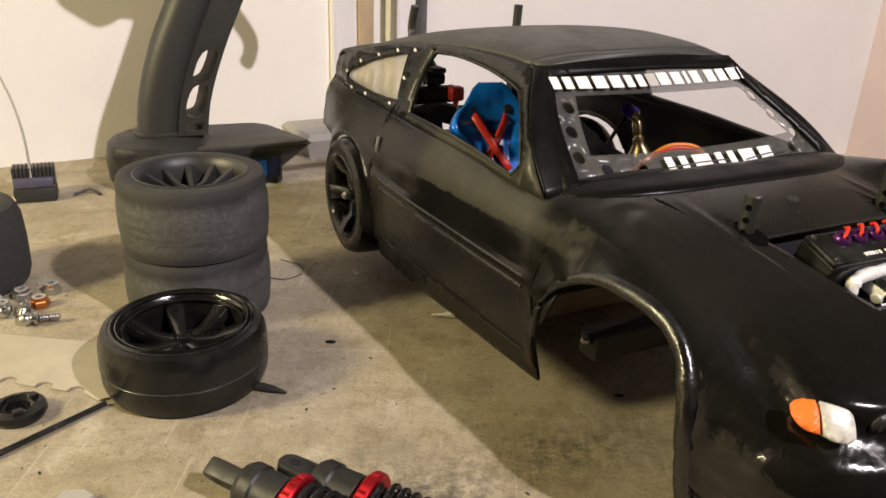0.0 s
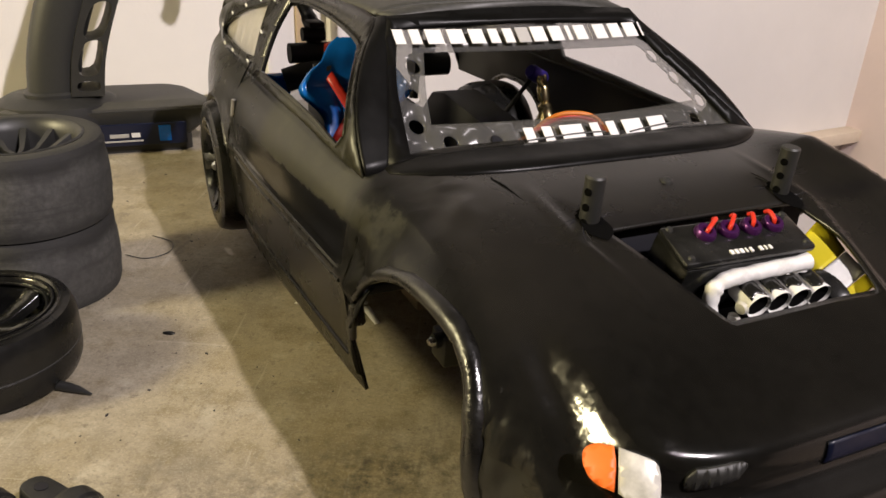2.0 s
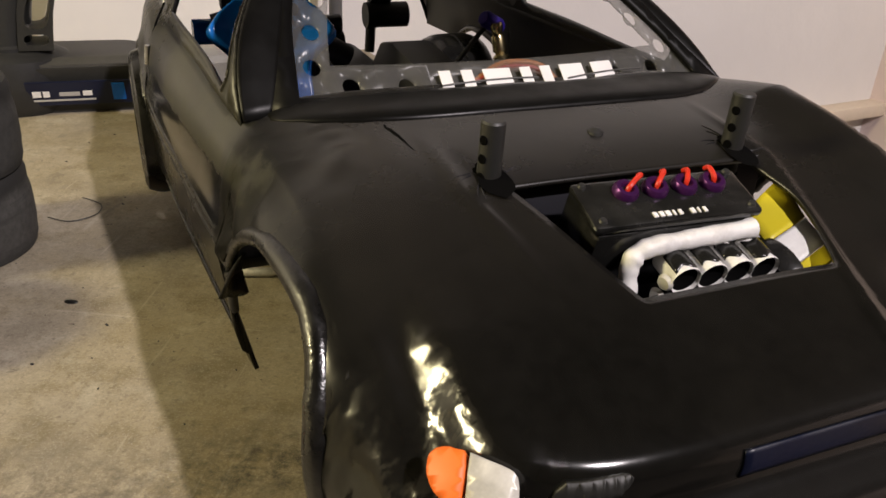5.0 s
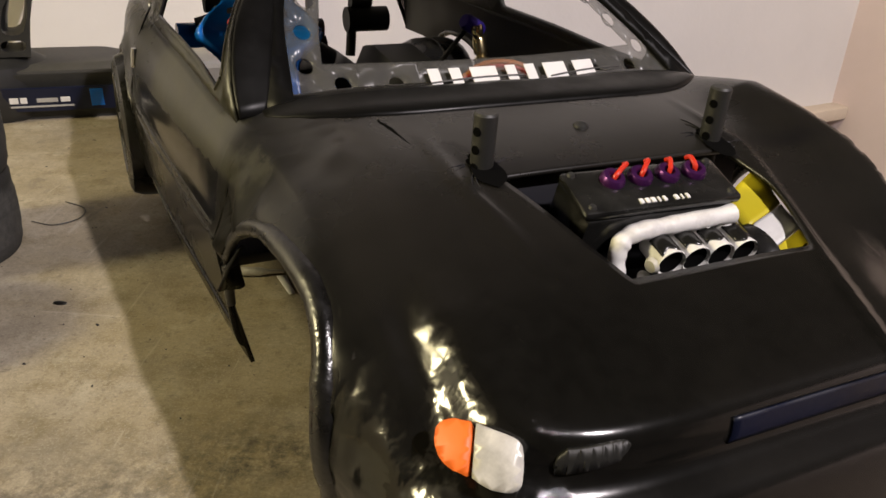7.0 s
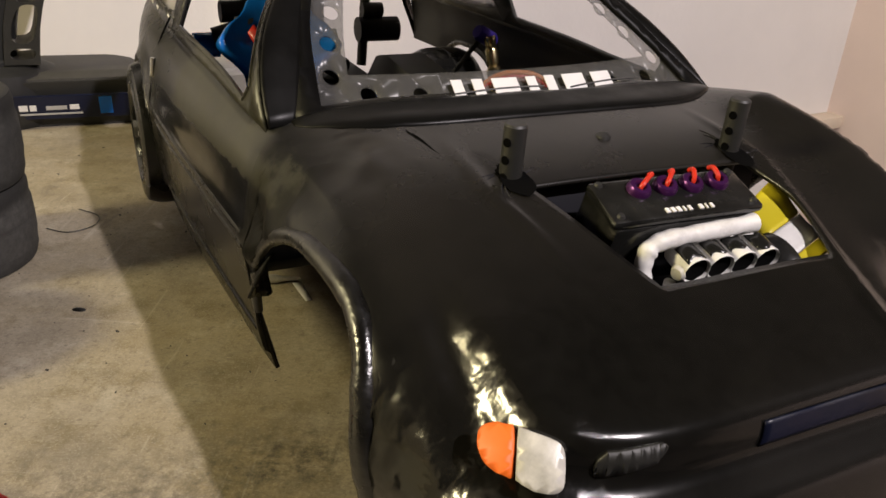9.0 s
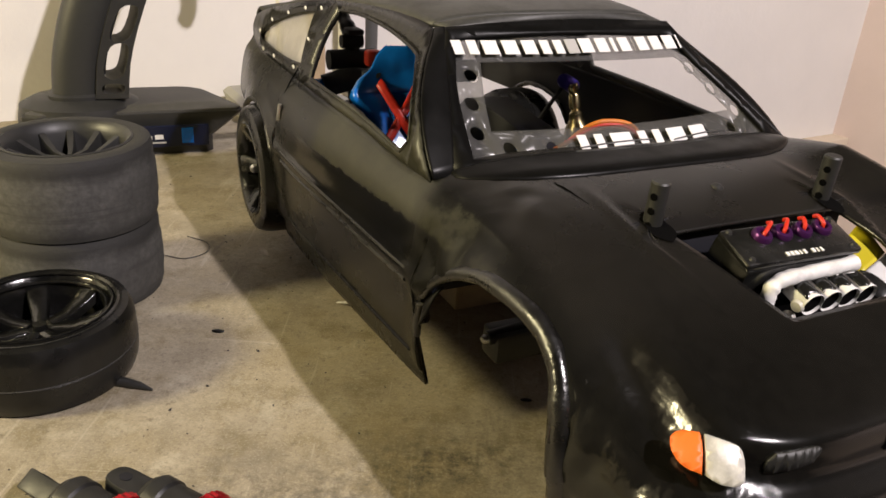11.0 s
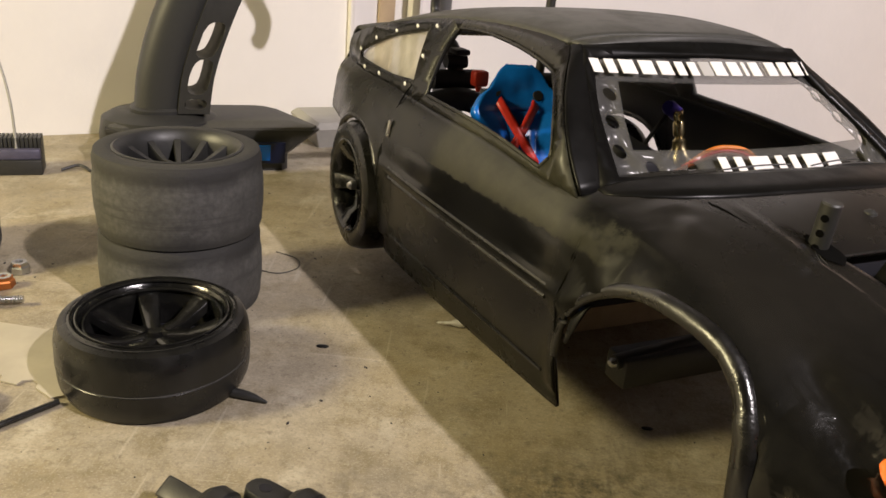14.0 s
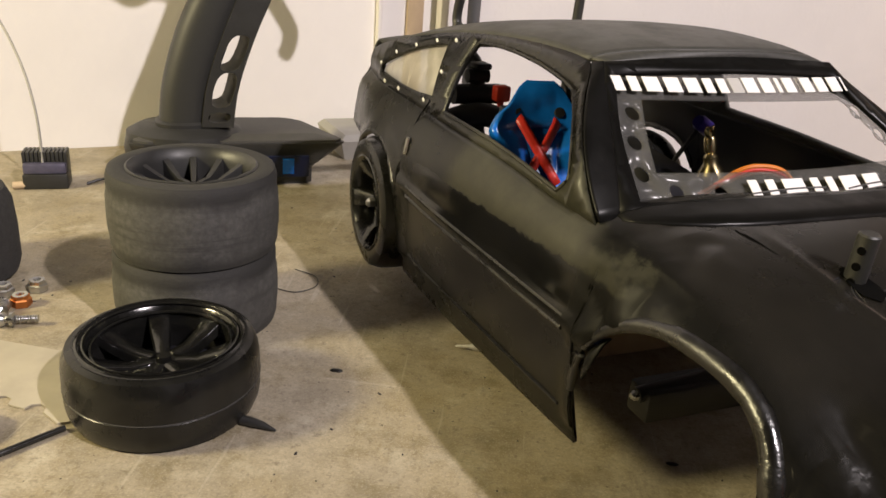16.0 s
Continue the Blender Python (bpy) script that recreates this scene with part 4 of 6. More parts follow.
def wheel(name, label, m, radius=0.0315, width=0.026, rim=0.0265, rubber=RUBBER, spokes=6, parent=None, group="", face_depth=0.006, worn=False, metal=None):
    """A wheel lying on its back: tyre and spoked rim, its face up."""
    if parent is None:
        w = thing(name, label, "wheel", m, group)
    else:
        w = new(name)
        w.parent, w.matrix_basis, w["label"] = parent, m, label
        w.empty_display_size = 0.01
    metal = metal or (PLASTIC if worn else GLOSS)
    c = 0.0020 if worn else 0.0045
    prof = [(rim - 0.001, width * 0.10), (rim, 0.0006), (rim + 0.0012, 0.0), (radius - c, 0.0), (radius - c * 0.4, c * 0.25), (radius - 0.0004, c), (radius, c * 1.6)]
    prof += [(radius + 0.0001, width * 0.44), (radius - 0.0003, width * 0.455), (radius + 0.0001, width * 0.47)] if not worn else [(radius + 0.0002, width * 0.22), (radius + 0.0006, width * 0.30), (radius + 0.0007, width * 0.5), (radius + 0.0005, width * 0.68), (radius - 0.0001, width * 0.76), (radius + 0.0000, width * 0.82)]
    prof += [(radius, width - c * 1.6), (radius - 0.0004, width - c), (radius - c * 0.4, width - c * 0.25), (radius - c, width), (rim + 0.0012, width), (rim, width - 0.0006), (rim - 0.001, width * 0.9)]
    part("tyre", lathe(bm_new(), prof, 72, closed=True), rubber, w)
    if not worn and parent is None:
        part("mould_line", lathe(bm_new(), [(radius - 0.0002, width * 0.450), (radius + 0.00022, width * 0.4545), (radius + 0.00022, width * 0.4575), (radius - 0.0002, width * 0.462)], 72, closed=True), TXTOP, w, "pale mould line round the tread")
    top = width - 0.0005
    bm = lathe(bm_new(), [(rim - 0.0012, 0.0005), (rim + 0.0004, 0.001), (rim - 0.001, 0.004), (rim - 0.0028, 0.008), (rim - 0.0028, top - 0.006), (rim - 0.0012, top - 0.003), (rim + 0.0004, top + 0.0004),
                          (rim - 0.0004, top + 0.0008), (rim - 0.0020, top - 0.0004), (rim - 0.0034, top - 0.004), (rim - 0.0040, 0.010), (rim - 0.0030, 0.0012)], 64, closed=True)
    r = part("rim", bm, metal, w)
    if not worn and parent is None:
        for rr, zz, th in ((rim - 0.0022, top + 0.0002, 0.0005), (rim - 0.0042, top - 0.0022, 0.0006)):
            pts = [(rr + th * math.cos(a), zz + th * math.sin(a)) for a in steps(0, 2 * math.pi * 7 / 8, 7)]
            part("rim_ring", lathe(bm_new(), pts, 64, closed=True), metal, r, "raised ring of the rim")
    d = top - face_depth
    for k in range(spokes):
        bm = bm_new()
        kw, kh = (0.4, 2.4) if worn else (1.0, 1.15)
        rows = [(0.004, 0.0026, d - 0.003, 0.004), (0.011, 0.0028, d - 0.0025, 0.0035), (rim - 0.008, 0.0036, d + 0.0005, 0.0032), (rim - 0.0032, 0.0040, d + 0.0028, 0.0034)]
        ring_rows = []
        for x, wd, z, th in rows:
            wd, th = wd * kw, th * kh
            ring_rows.append([bm.verts.new((x, a * wd, z + b * th * 0.5)) for a, b in SECTION])
        for a, b in zip(ring_rows, ring_rows[1:]):
            for j in range(6):
                bm.faces.new((a[j], a[(j + 1) % 6], b[(j + 1) % 6], b[j]))
        bm.faces.new(ring_rows[0]), bm.faces.new(ring_rows[-1])
        part("spoke", bm, metal, r, place=pose(0, 0, 0, 0, 0, 360 / spokes * k + 12), angle=55)
    part("hub", lathe(bm_new(), [(0.0, d + 0.0005), (0.0022, d + 0.0005), (0.0026, d - 0.0015), (0.0052, d - 0.0012), (0.0064, d - 0.003), (0.0064, d - 0.009), (0.0, d - 0.009)], 32), metal, r)
    part("back_plate", lathe(bm_new(), [(0.0065, d - 0.0045), (rim - 0.0035, d - 0.009), (rim - 0.0035, d - 0.0105), (0.0065, d - 0.006)], 40, closed=True), INSIDE, r)
    return w


for side in (-1, 1):
    m = Matrix.Translation((0.0, -0.0735 if side < 0 else 0.030, 0.0405)) @ pose(0, 0, 0, 90 if side < 0 else -90, 0, 0) @ pose(0, 0, 0, 0, 0, 35)
    w = wheel("rear_wheel", "black five-spoke wheel with slick tyre on the rear axle", m, radius=0.0302, parent=car, spokes=5, rim=0.0215, metal=GLOSS, face_depth=0.0045)
    part("wheel_nut", lathe(bm_new(), [(0, 0.0252), (0.0012, 0.0252), (0.0014, 0.0248), (0.0022, 0.0240), (0.0022, 0.019), (0, 0.019)], 6), STEEL, w, "steel wheel nut", angle=20)

# inside the car
bm = bm_new()
# plate widened, with an added strip at the sill, to block leaking light
box(bm, (0.030, -0.0165, 0.028), (0.170, 0.134, 0.004), 0.001)
box(bm, (0.078, -0.0835, 0.028), (0.074, 0.004, 0.003), 0.0008)
part("chassis_plate", bm, INSIDE, car, "black chassis plate, widened to block light through the car", angle=30)


def prism(bm, outline, y0, y1, bevel=0.0):
    """Pushes an outline of (x, z) from y0 to y1."""
    a = [bm.verts.new((x, y0, z)) for x, z in outline]
    b = [bm.verts.new((x, y1, z)) for x, z in outline]
    faces = [bm.faces.new(a[::-1]), bm.faces.new(b)]
    n = len(a)
    for k in range(n):
        faces.append(bm.faces.new((a[k], a[(k + 1) % n], b[(k + 1) % n], b[k])))
    if bevel:
        bmesh.ops.recalc_face_normals(bm, faces=bm.faces)
        edges = list({e for f in faces for e in f.edges if e.is_manifold and e.calc_face_angle(0) > 0.5})
        bmesh.ops.bevel(bm, geom=edges, offset=bevel, segments=2, affect="EDGES", profile=0.5)
    return bm


# bucket seat
seat = new("bucket_seat")
seat.parent, seat.matrix_basis = car, Matrix.Translation((0.0086, -0.0540, 0.0014)) @ Matrix.Translation((0.062, 0, 0.09)) @ pose(0, 0, 0, 0, 0, -9) @ Matrix.Scale(0.975, 4) @ Matrix.Translation((-0.062, 0, -0.09))
seat["label"] = "glossy blue bucket seat with crossed red belts"
SEAT_W = [(0.035, 0.0125), (0.070, 0.0125), (0.0765, 0.0120), (0.0805, 0.0125), (0.0845, 0.0158), (0.0880, 0.0196), (0.0905, 0.0208), (0.0930, 0.0192), (0.0957, 0.0168), (0.0985, 0.0126), (0.1010, 0.0108), (0.1035, 0.0086), (0.1060, 0.0050)]


def seat_x(z):
    return 0.0590 + (0.0953 - z) * 0.56


def shell(u, v):
    z = 0.035 + 0.0710 * u
    w = ease(z, SEAT_W)
    wing = math.exp(-((z - 0.089) / 0.007) ** 2)
    dent = 0.0016 * math.exp(-((z - 0.0895) / 0.0012) ** 2) * (1 - v * v) + 0.0012 * math.exp(-((abs(v) - 0.45) / 0.10) ** 2) * math.exp(-((z - 0.081) / 0.006) ** 2)
    x = seat_x(z) + 0.0050 * abs(v) ** 2.2 * (0.35 + 0.8 * wing) + 0.0030 * math.exp(-((z - 0.1035) / 0.005) ** 2) * (1 - v * v) - dent + 0.0004 * noise.noise((v * 3, z * 160, 1.0))
    return (x, w * v, z)


bm = surface(bm_new(), steps(0, 1, 60), steps(-1, 1, 26), shell)
part("backrest", bm, BLUE, seat, "glossy blue painted backrest", solid=0.0035, angle=60)
bm = bm_new()
box(bm, (seat_x(0.045) + 0.014, 0, 0.042), (0.034, 0.026, 0.012), 0.003)
part("seat_base", bm, BLUE, seat)
bm = bm_new()
for y, z in ((-0.013, 0.0955), (0.0115, 0.0995)):
    box(bm, (seat_x(z) - 0.003, y, z), (0.004, 0.0035, 0.0030), 0.0006)
part("back_clip", bm, INSIDE, seat, "small black clips behind the backrest", angle=30)
for top, low in (((-0.0104, 0.0957), (0.0040, 0.0722)), ((0.0073, 0.0948), (-0.0092, 0.0722))):
    sgn = 1 if top[0] > 0 else -1
    bm = bm_new()
    rows = []
    for k in steps(0, 1, 10):
        y, z = top[0] + (low[0] - top[0]) * k, top[1] + (low[1] - top[1]) * k
        out = 0.0028 + 0.0010 * math.sin(math.pi * k) + (0.0007 if sgn < 0 else 0) - (0.0040 if k == 0 else 0)
        d = Vector((0, low[0] - top[0], low[1] - top[1])).normalized()
        sidew = Vector((0, -d.z, d.y)) * 0.0017
        rows.append([bm.verts.new(Vector((seat_x(z) + out + 0.0003 * (1 - q * q), y, z)) + sidew * q) for q in (-1, -0.35, 0.35, 1)])
    for r0, r1 in zip(rows, rows[1:]):
        for j in range(3):
            bm.faces.new((r0[j], r0[j + 1], r1[j + 1], r1[j]))
    part("belt", bm, RED, seat, "red harness belt", solid=0.0010)
    bm = lathe(bm_new(), [(0, 0.0010), (0.0020, 0.0008), (0.0022, 0)], 16)
    part("belt_slot", bm, INSIDE, seat, place=Matrix.Translation((seat_x(top[1]) + 0.0018, top[0], top[1] + 0.0012)) @ pose(0, 0, 0, 0, 60, 0))

# running gear behind the seat
bm = bm_new()
box(bm, (-0.01, -0.02, 0.049), (0.05, 0.050, 0.026), 0.004)
box(bm, (0.012, -0.036, 0.064), (0.018, 0.018, 0.012), 0.003)
part("gearbox", bm, INSIDE, car, "black rear gearbox", angle=30)
bm = tube(bm_new(), curve([(-0.0170, -0.0525, 0.1315), (-0.0190, -0.0530, 0.1180), (-0.006, -0.0510, 0.1065), (0.002, -0.050, 0.099), (0.002, -0.050, 0.090), (0.003, -0.048, 0.070)]), [0.0022] * 9 + [0.003] * 9 + [0.0036] * 9 + [0.0036] * 14, 12)
part("body_post", bm, PLASTIC, car, "black rear body post through the roof")
bm = tube(bm_new(), [(-0.0222, 0.0120, 0.1310), (-0.0235, 0.0115, 0.100), (-0.020, 0.008, 0.060)], 0.0024, 12)
part("body_post", bm, PLASTIC, car, "black rear body post through the roof")
bm = tube(bm_new(), [(0.004, -0.062, 0.0905), (0.004, -0.040, 0.0905)], [0.0045, 0.0045], 16)
tube(bm, [(0.004, -0.056, 0.0985), (0.004, -0.046, 0.0985)], [0.003, 0.003], 14)
box(bm, (0.007, -0.051, 0.1035), (0.009, 0.007, 0.0025), 0.0008)
part("post_clamp", bm, INSIDE, car, "black clamp on the body post", angle=30)
bm = tube(bm_new(), [(-0.020, 0.006, 0.0770), (-0.020, 0.026, 0.0770)], [0.0058, 0.0058], 16)
tube(bm, [(-0.020, 0.008, 0.0860), (-0.020, 0.018, 0.0860)], [0.0034, 0.0034], 14)
part("post_clamp", bm, INSIDE, car, "black clamp on the body post", angle=30)
bm = tube(bm_new(), curve([(0.010, -0.066, 0.080), (0.012, -0.050, 0.083), (0.014, -0.030, 0.076), (0.012, -0.012, 0.066)]), 0.0052, 14)
part("shock_tower", bm, INSIDE, car, "black damper mount")
bm = bm_new()
for y, z, r in ((-0.022, 0.078, 0.0040), (-0.021, 0.070, 0.0050)):
    tube(bm, [(0.002, y - 0.010, z), (0.002, y + 0.010, z)], r, 16)
part("damper", bm, INSIDE, car, "black damper", angle=30)
bm = bm_new()
tube(bm, [(0.008, -0.074, 0.078), (0.008, -0.064, 0.078)], 0.005, 18)
part("motor_end", bm, BLUE, car, "blue motor end bell", angle=30)
bm = bm_new()
box(bm, (0.0223, -0.0475, 0.0945), (0.0060, 0.0070, 0.0070), 0.0014)
tube(bm, [(0.0223, -0.0475, 0.092), (0.0205, -0.0465, 0.089)], 0.0014, 8)
part("red_knob", bm, REDP, car, "small red plastic cap", angle=30)
bm = prism(bm_new(), [(0.005, 0.045), (0.082, 0.055), (0.082, 0.072), (0.034, 0.0766), (0.020, 0.0735), (0.0067, 0.0604)], 0.000, 0.018, 0.0015)
part("gear_cover", bm, INSIDE, car, "black plastic gear cover", angle=30)
bm = tube(bm_new(), [(0.054, 0.034, 0.0870), (0.062, 0.014, 0.070)], 0.0010, 8)
part("link_rod", bm, INSIDE, car, "thin black link rod")

# brass fitting and servo leads
bm = lathe(bm_new(), [(0, 0.026), (0.0022, 0.026), (0.0026, 0.0245), (0.0020, 0.0215), (0.0026, 0.0205), (0.0028, 0.0150), (0.0018, 0.0140), (0.0032, 0.0125), (0.0032, 0.0095), (0.0055, 0.006), (0.0068, 0.0), (0, 0.0)], 24)
part("brass_fitting", bm, BRASS, car, "brass and steel fitting", place=Matrix.Translation((0.062, 0.0395, 0.0625)) @ pose(0, 0, 0, 10, -8, 0))
bm = lathe(bm_new(), [(0, 0.005), (0.0026, 0.005), (0.0034, 0.0035), (0.0034, -0.0035), (0.0026, -0.005), (0, -0.005)], 16)
part("blue_cap", bm, INDIGO, car, "blue anodised cap", place=Matrix.Translation((0.055, 0.0350, 0.0870)) @ pose(0, 0, 0, 60, 20, 0))
for k, mat in enumerate((ORANGE_WIRE, WIRE_RED, BROWN_WIRE)):
    q = 0.0013 * k
    bm = tube(bm_new(), curve([(0.098, 0.004 - q, 0.072), (0.104, 0.012, 0.0825 - q), (0.107, 0.020, 0.0850 - q), (0.110, 0.029, 0.0830 - q), (0.114, 0.036, 0.074)]), 0.0009, 8)
    part("servo_wire", bm, mat, car, "servo lead")

# engine in the bonnet opening
# added dark floor and walls that keep the lit bench out of the opening
bm = bm_new()
box(bm, (0.220, 0.0, 0.056), (0.052, 0.090, 0.003), 0.0005)
box(bm, (0.1960, 0.0, 0.067), (0.003, 0.086, 0.030), 0.0005)
box(bm, (0.214, -0.0340, 0.062), (0.034, 0.003, 0.020), 0.0005)
part("engine_backing", bm, INSIDE, car, "black tray added to hide the lit bench under the engine", angle=30)
engine = new("engine")
engine.parent, engine.matrix_basis = car, Matrix.Translation((0.2130, 0.0010, 0.0796)) @ pose(0, 0, 0, 0, 19, -3)
engine["label"] = "model engine block with white intake trumpets"
bm = bm_new()
box(bm, (0.0005, -0.0005, -0.007), (0.0150, 0.0385, 0.0180), 0.0012)
part("cylinder_head", bm, GLOSS, engine, "glossy black engine head", angle=30)
bm = bm_new()
box(bm, (0.0010, -0.0005, 0.0032), (0.0138, 0.0405, 0.0024), 0.0009)
part("cover_plate", bm, GLOSS, engine, "dusty black cover plate", angle=30)
for k in range(4):
    y = -0.0098 + 0.0072 * k
    ringm = Matrix.Translation((-0.0014, y, 0.0044)) @ pose(0, 0, 0, 6 * (k % 2) - 3, 5, 0)
    bm = lathe(bm_new(), [(0.0010, 0.0), (0.0010, 0.0012), (0.0015, 0.0018), (0.0024, 0.0017), (0.0029, 0.0009), (0.0029, 0.0)], 20, closed=True)
    part("plug_ring", bm, PURPLE, engine, "purple anodised ring", place=ringm)
    part("plug_core", lathe(bm_new(), [(0, 0.0008), (0.0012, 0.0008), (0.0012, -0.0005), (0, -0.0005)], 12), INSIDE, engine, place=ringm)
    run = 0.0050 - 0.0016 * k
    bm = tube(bm_new(), curve([(0.0002, 0, 0.0008), (-0.0003, run * 0.15, 0.0019), (-0.0016, run * 0.5, 0.0022), (-0.0030, run * 0.9, 0.0020), (-0.0040, run, 0.0008)]), 0.00058, 8)
    part("plug_lead", bm, WIRE_RED, engine, "red plug lead", place=ringm)
for k, wd in enumerate((0.75, 0.75, 0.85, 0.35, 0.6, 0.0, 0.75, 0.3, 0.55)):
    if wd:
        bm = bm_new()
        box(bm, (0.0060, -0.0064 + 0.0015 * k, 0.0046), (0.0014, 0.0013 * wd, 0.0003))
        part("writing_bar", bm, WHITE, engine, smooth=False)
for y, x in ((-0.0185, -0.0045), (-0.0185, 0.0060), (0.0175, -0.0045), (0.0175, 0.0060)):
    part("cover_screw", lathe(bm_new(), [(0, 0.0007), (0.0007, 0.0006), (0.0010, 0)], 12), POSTGREY, engine, place=Matrix.Translation((x, y, 0.0044)))
bm = tube(bm_new(), curve([(0.0150, -0.0118, -0.0125), (0.0128, -0.0124, -0.0070), (0.0108, -0.0116, -0.0030), (0.0100, -0.0088, -0.0010), (0.0098, -0.0020, -0.0002), (0.0096, 0.0080, 0.0002), (0.0092, 0.0175, 0.0004)], 6), [0.0021 + 0.0006 * noise.noise((k * 0.35, 2.0, 0.0)) for k in range(37)], 12)
part("intake_flange", bm, WHITEP, engine, "roughly brushed white intake flange", angle=60)
for k in range(4):
    y = -0.0026 + 0.0065 * k
    tm = Matrix.Translation((0.0100, y, -0.0042)) @ pose(0, 0, 0, 0, 84, 0)
    bm = lathe(bm_new(), [(0.0032, 0.0), (0.0033, 0.003), (0.0033, 0.0068), (0.0035, 0.0077), (0.0034, 0.0080), (0.0030, 0.0075), (0.0029, 0.004), (0, 0.004)], 24)
    tr = part("intake_trumpet", bm, WHITEP, engine, "white and black painted intake trumpet", place=tm)
    part("trumpet_bore", lathe(bm_new(), [(0, 0.0062), (0.0030, 0.0073), (0.0030, 0.0058), (0, 0.0050)], 20), HOLLOW, tr)
    half_turn = 0.95 - 0.12 * (k % 2)
    bm = surface(bm_new(), steps(-half_turn, half_turn, 10), steps(0.0016, 0.0070 - 0.0006 * (k % 3), 4), lambda a, d: (-0.0034 * math.cos(a), 0.0034 * math.sin(a), d + 0.0006 * math.sin(5 * a + k)))
    part("trumpet_stripe", bm, GLOSS, tr, "black painted stripe", solid=0.0003)
for y, z in ((-0.0062, -0.0045), (-0.0066, -0.0085)):
    bm = lathe(bm_new(), [(0, 0.0010), (0.0014, 0.0009), (0.0019, 0.0)], 16)
    part("side_cap", bm, LENS, engine, "dirty cream side cap", place=Matrix.Translation((0.0165, y, z)) @ pose(0, 0, 0, 90, 0, 20))
# yellow and white shroud beside the engine


def shroud(u, v):
    a = Vector((0.2060 + 0.0245 * u, 0.0405 - 0.0040 * u, 0))
    b = Vector((0.2110 + 0.0210 * u, 0.0270 - 0.0035 * u, 0))
    p = a.lerp(b, v)
    p.z = ease(p.x, HOOD) - 0.0032 - 0.0030 * v + 0.0004 * math.sin(9 * u + 4 * v)
    return p


for u0, u1, mat, lab in ((0.0, 0.48, YELLOW, "yellow printed sheet"), (0.495, 0.83, WHITEP, "pale grey printed sheet"), (0.845, 1.0, YELLOW, "yellow printed sheet")):
    bm = surface(bm_new(), steps(u0, u1, 8), steps(0, 1, 4), shroud)
    part("shroud", bm, mat, car, lab, solid=0.0008)
bm = lathe(bm_new(), [(0.0, 0.0), (0.0105, 0.0), (0.0115, 0.0015), (0.0115, 0.005), (0.0, 0.005)], 32)
part("pulley", bm, GLOSS, car, "black engine pulley", place=Matrix.Translation((0.2235, 0.0235, 0.0605)) @ pose(0, 0, 0, -80, 0, 0))

# body posts on the bonnet
for l, tip in ((-0.0325, 0.0972), (0.0330, 0.0985)):
    bp = new("body_post")
    bp.parent, bp.matrix_basis, bp["label"] = car, Matrix.Translation((0.1955, l, 0.070)) @ pose(0, 0, 0, 0, 3, 0), "grey plastic body post with pin holes"
    h = tip - 0.070
    bm = lathe(bm_new(), [(0.0, h), (0.0023, h), (0.0027, h - 0.0005), (0.0027, h * 0.30), (0.0031, h * 0.29), (0.0033, 0.0), (0.0, 0.0)], 20)
    part("post", bm, POSTGREY, bp, angle=30)
    for k in range(4):
        bm = lathe(bm_new(), [(0, 0.00025), (0.0010, 0.00025), (0.0011, 0.0)], 12)
        part("pin_hole", bm, HOLLOW, bp, place=Matrix.Translation((0.0010, -0.0024, h - 0.004 - 0.0042 * k)) @ pose(0, 0, 0, 90, 0, 23))
    hole = [(0.1960 + r * math.cos(a), l + r * 0.78 * math.sin(a)) for k in range(22) for a in [2 * math.pi * k / 22] for r in [0.0040 + 0.0052 * max(0, math.cos(a)) ** 2 + 0.0010 * noise.noise((k * 0.9, l * 300, 0.0))]]
    part("post_hole", sheet(bm_new(), [hole], lambda x, y: (x, y, hood_z(x, y) + 0.0011), 0.002), HOLLOW, car, "ragged dark hole cut round the post")
    random.seed(17 + int(l * 1000))
    for k in range(7):
        a = random.uniform(0, 2 * math.pi)
        r0, r1 = 0.0040, random.uniform(0.0065, 0.0100)
        pts = [(0.1960 + r * math.cos(a + 0.1 * q), l + r * math.sin(a + 0.1 * q)) for q, r in enumerate(steps(r0, r1, 3))]
        part("knife_cut", tube(bm_new(), [(x, y, hood_z(x, y) + 0.0006) for x, y in pts], [0.00025, 0.0002, 0.00015, 0.00008], 5), INSIDE, car, "short knife cut in the paint")
pts = [(x, -0.0473 + (x - 0.1695) * 0.2 + 0.0006 * noise.noise((x * 400, 0, 0)), 0) for x in steps(0.1695, 0.1850, 10)]
part("paint_crack", tube(bm_new(), [(x, y, hood_z(x, y) + 0.0005) for x, y, _ in pts], [0.0005 * (1 - abs(k - 3) / 8) for k in range(11)], 6), HOLLOW, car, "dark crack across the bonnet")
bm = lathe(bm_new(), [(0, 0.0013), (0.0010, 0.0011), (0.0019, 0.0004), (0.0021, -0.0006), (0, -0.0006)], 16)
part("bonnet_pin", bm, PLASTIC, car, "small black bonnet pin", place=Matrix.Translation((0.1848, 0.001, hood_z(0.1848, 0.001) + 0.0006)))
# glossy band below the windscreen, its front edge a moulded step
def cowl(u, v):
    l = 0.0705 * u
    back = glass(l, 0.0866)[0] + 0.0005
    edge = max(back + 0.001, 0.1705 - 0.0205 * min(1, abs(l) / 0.0724) ** 4.2)
    x = back + (edge - back) * v
    lift = 0.0004 + 0.0014 * (1 - v ** 6) * (1 - u ** 8)
    return crooked(x, l, hood_z(x, l) + lift)


part("cowl", surface(bm_new(), steps(-1, 1, 48), steps(0, 1, 10), cowl), SATIN, car, "glossy black cowl below the windscreen", solid=0.0008, angle=50)
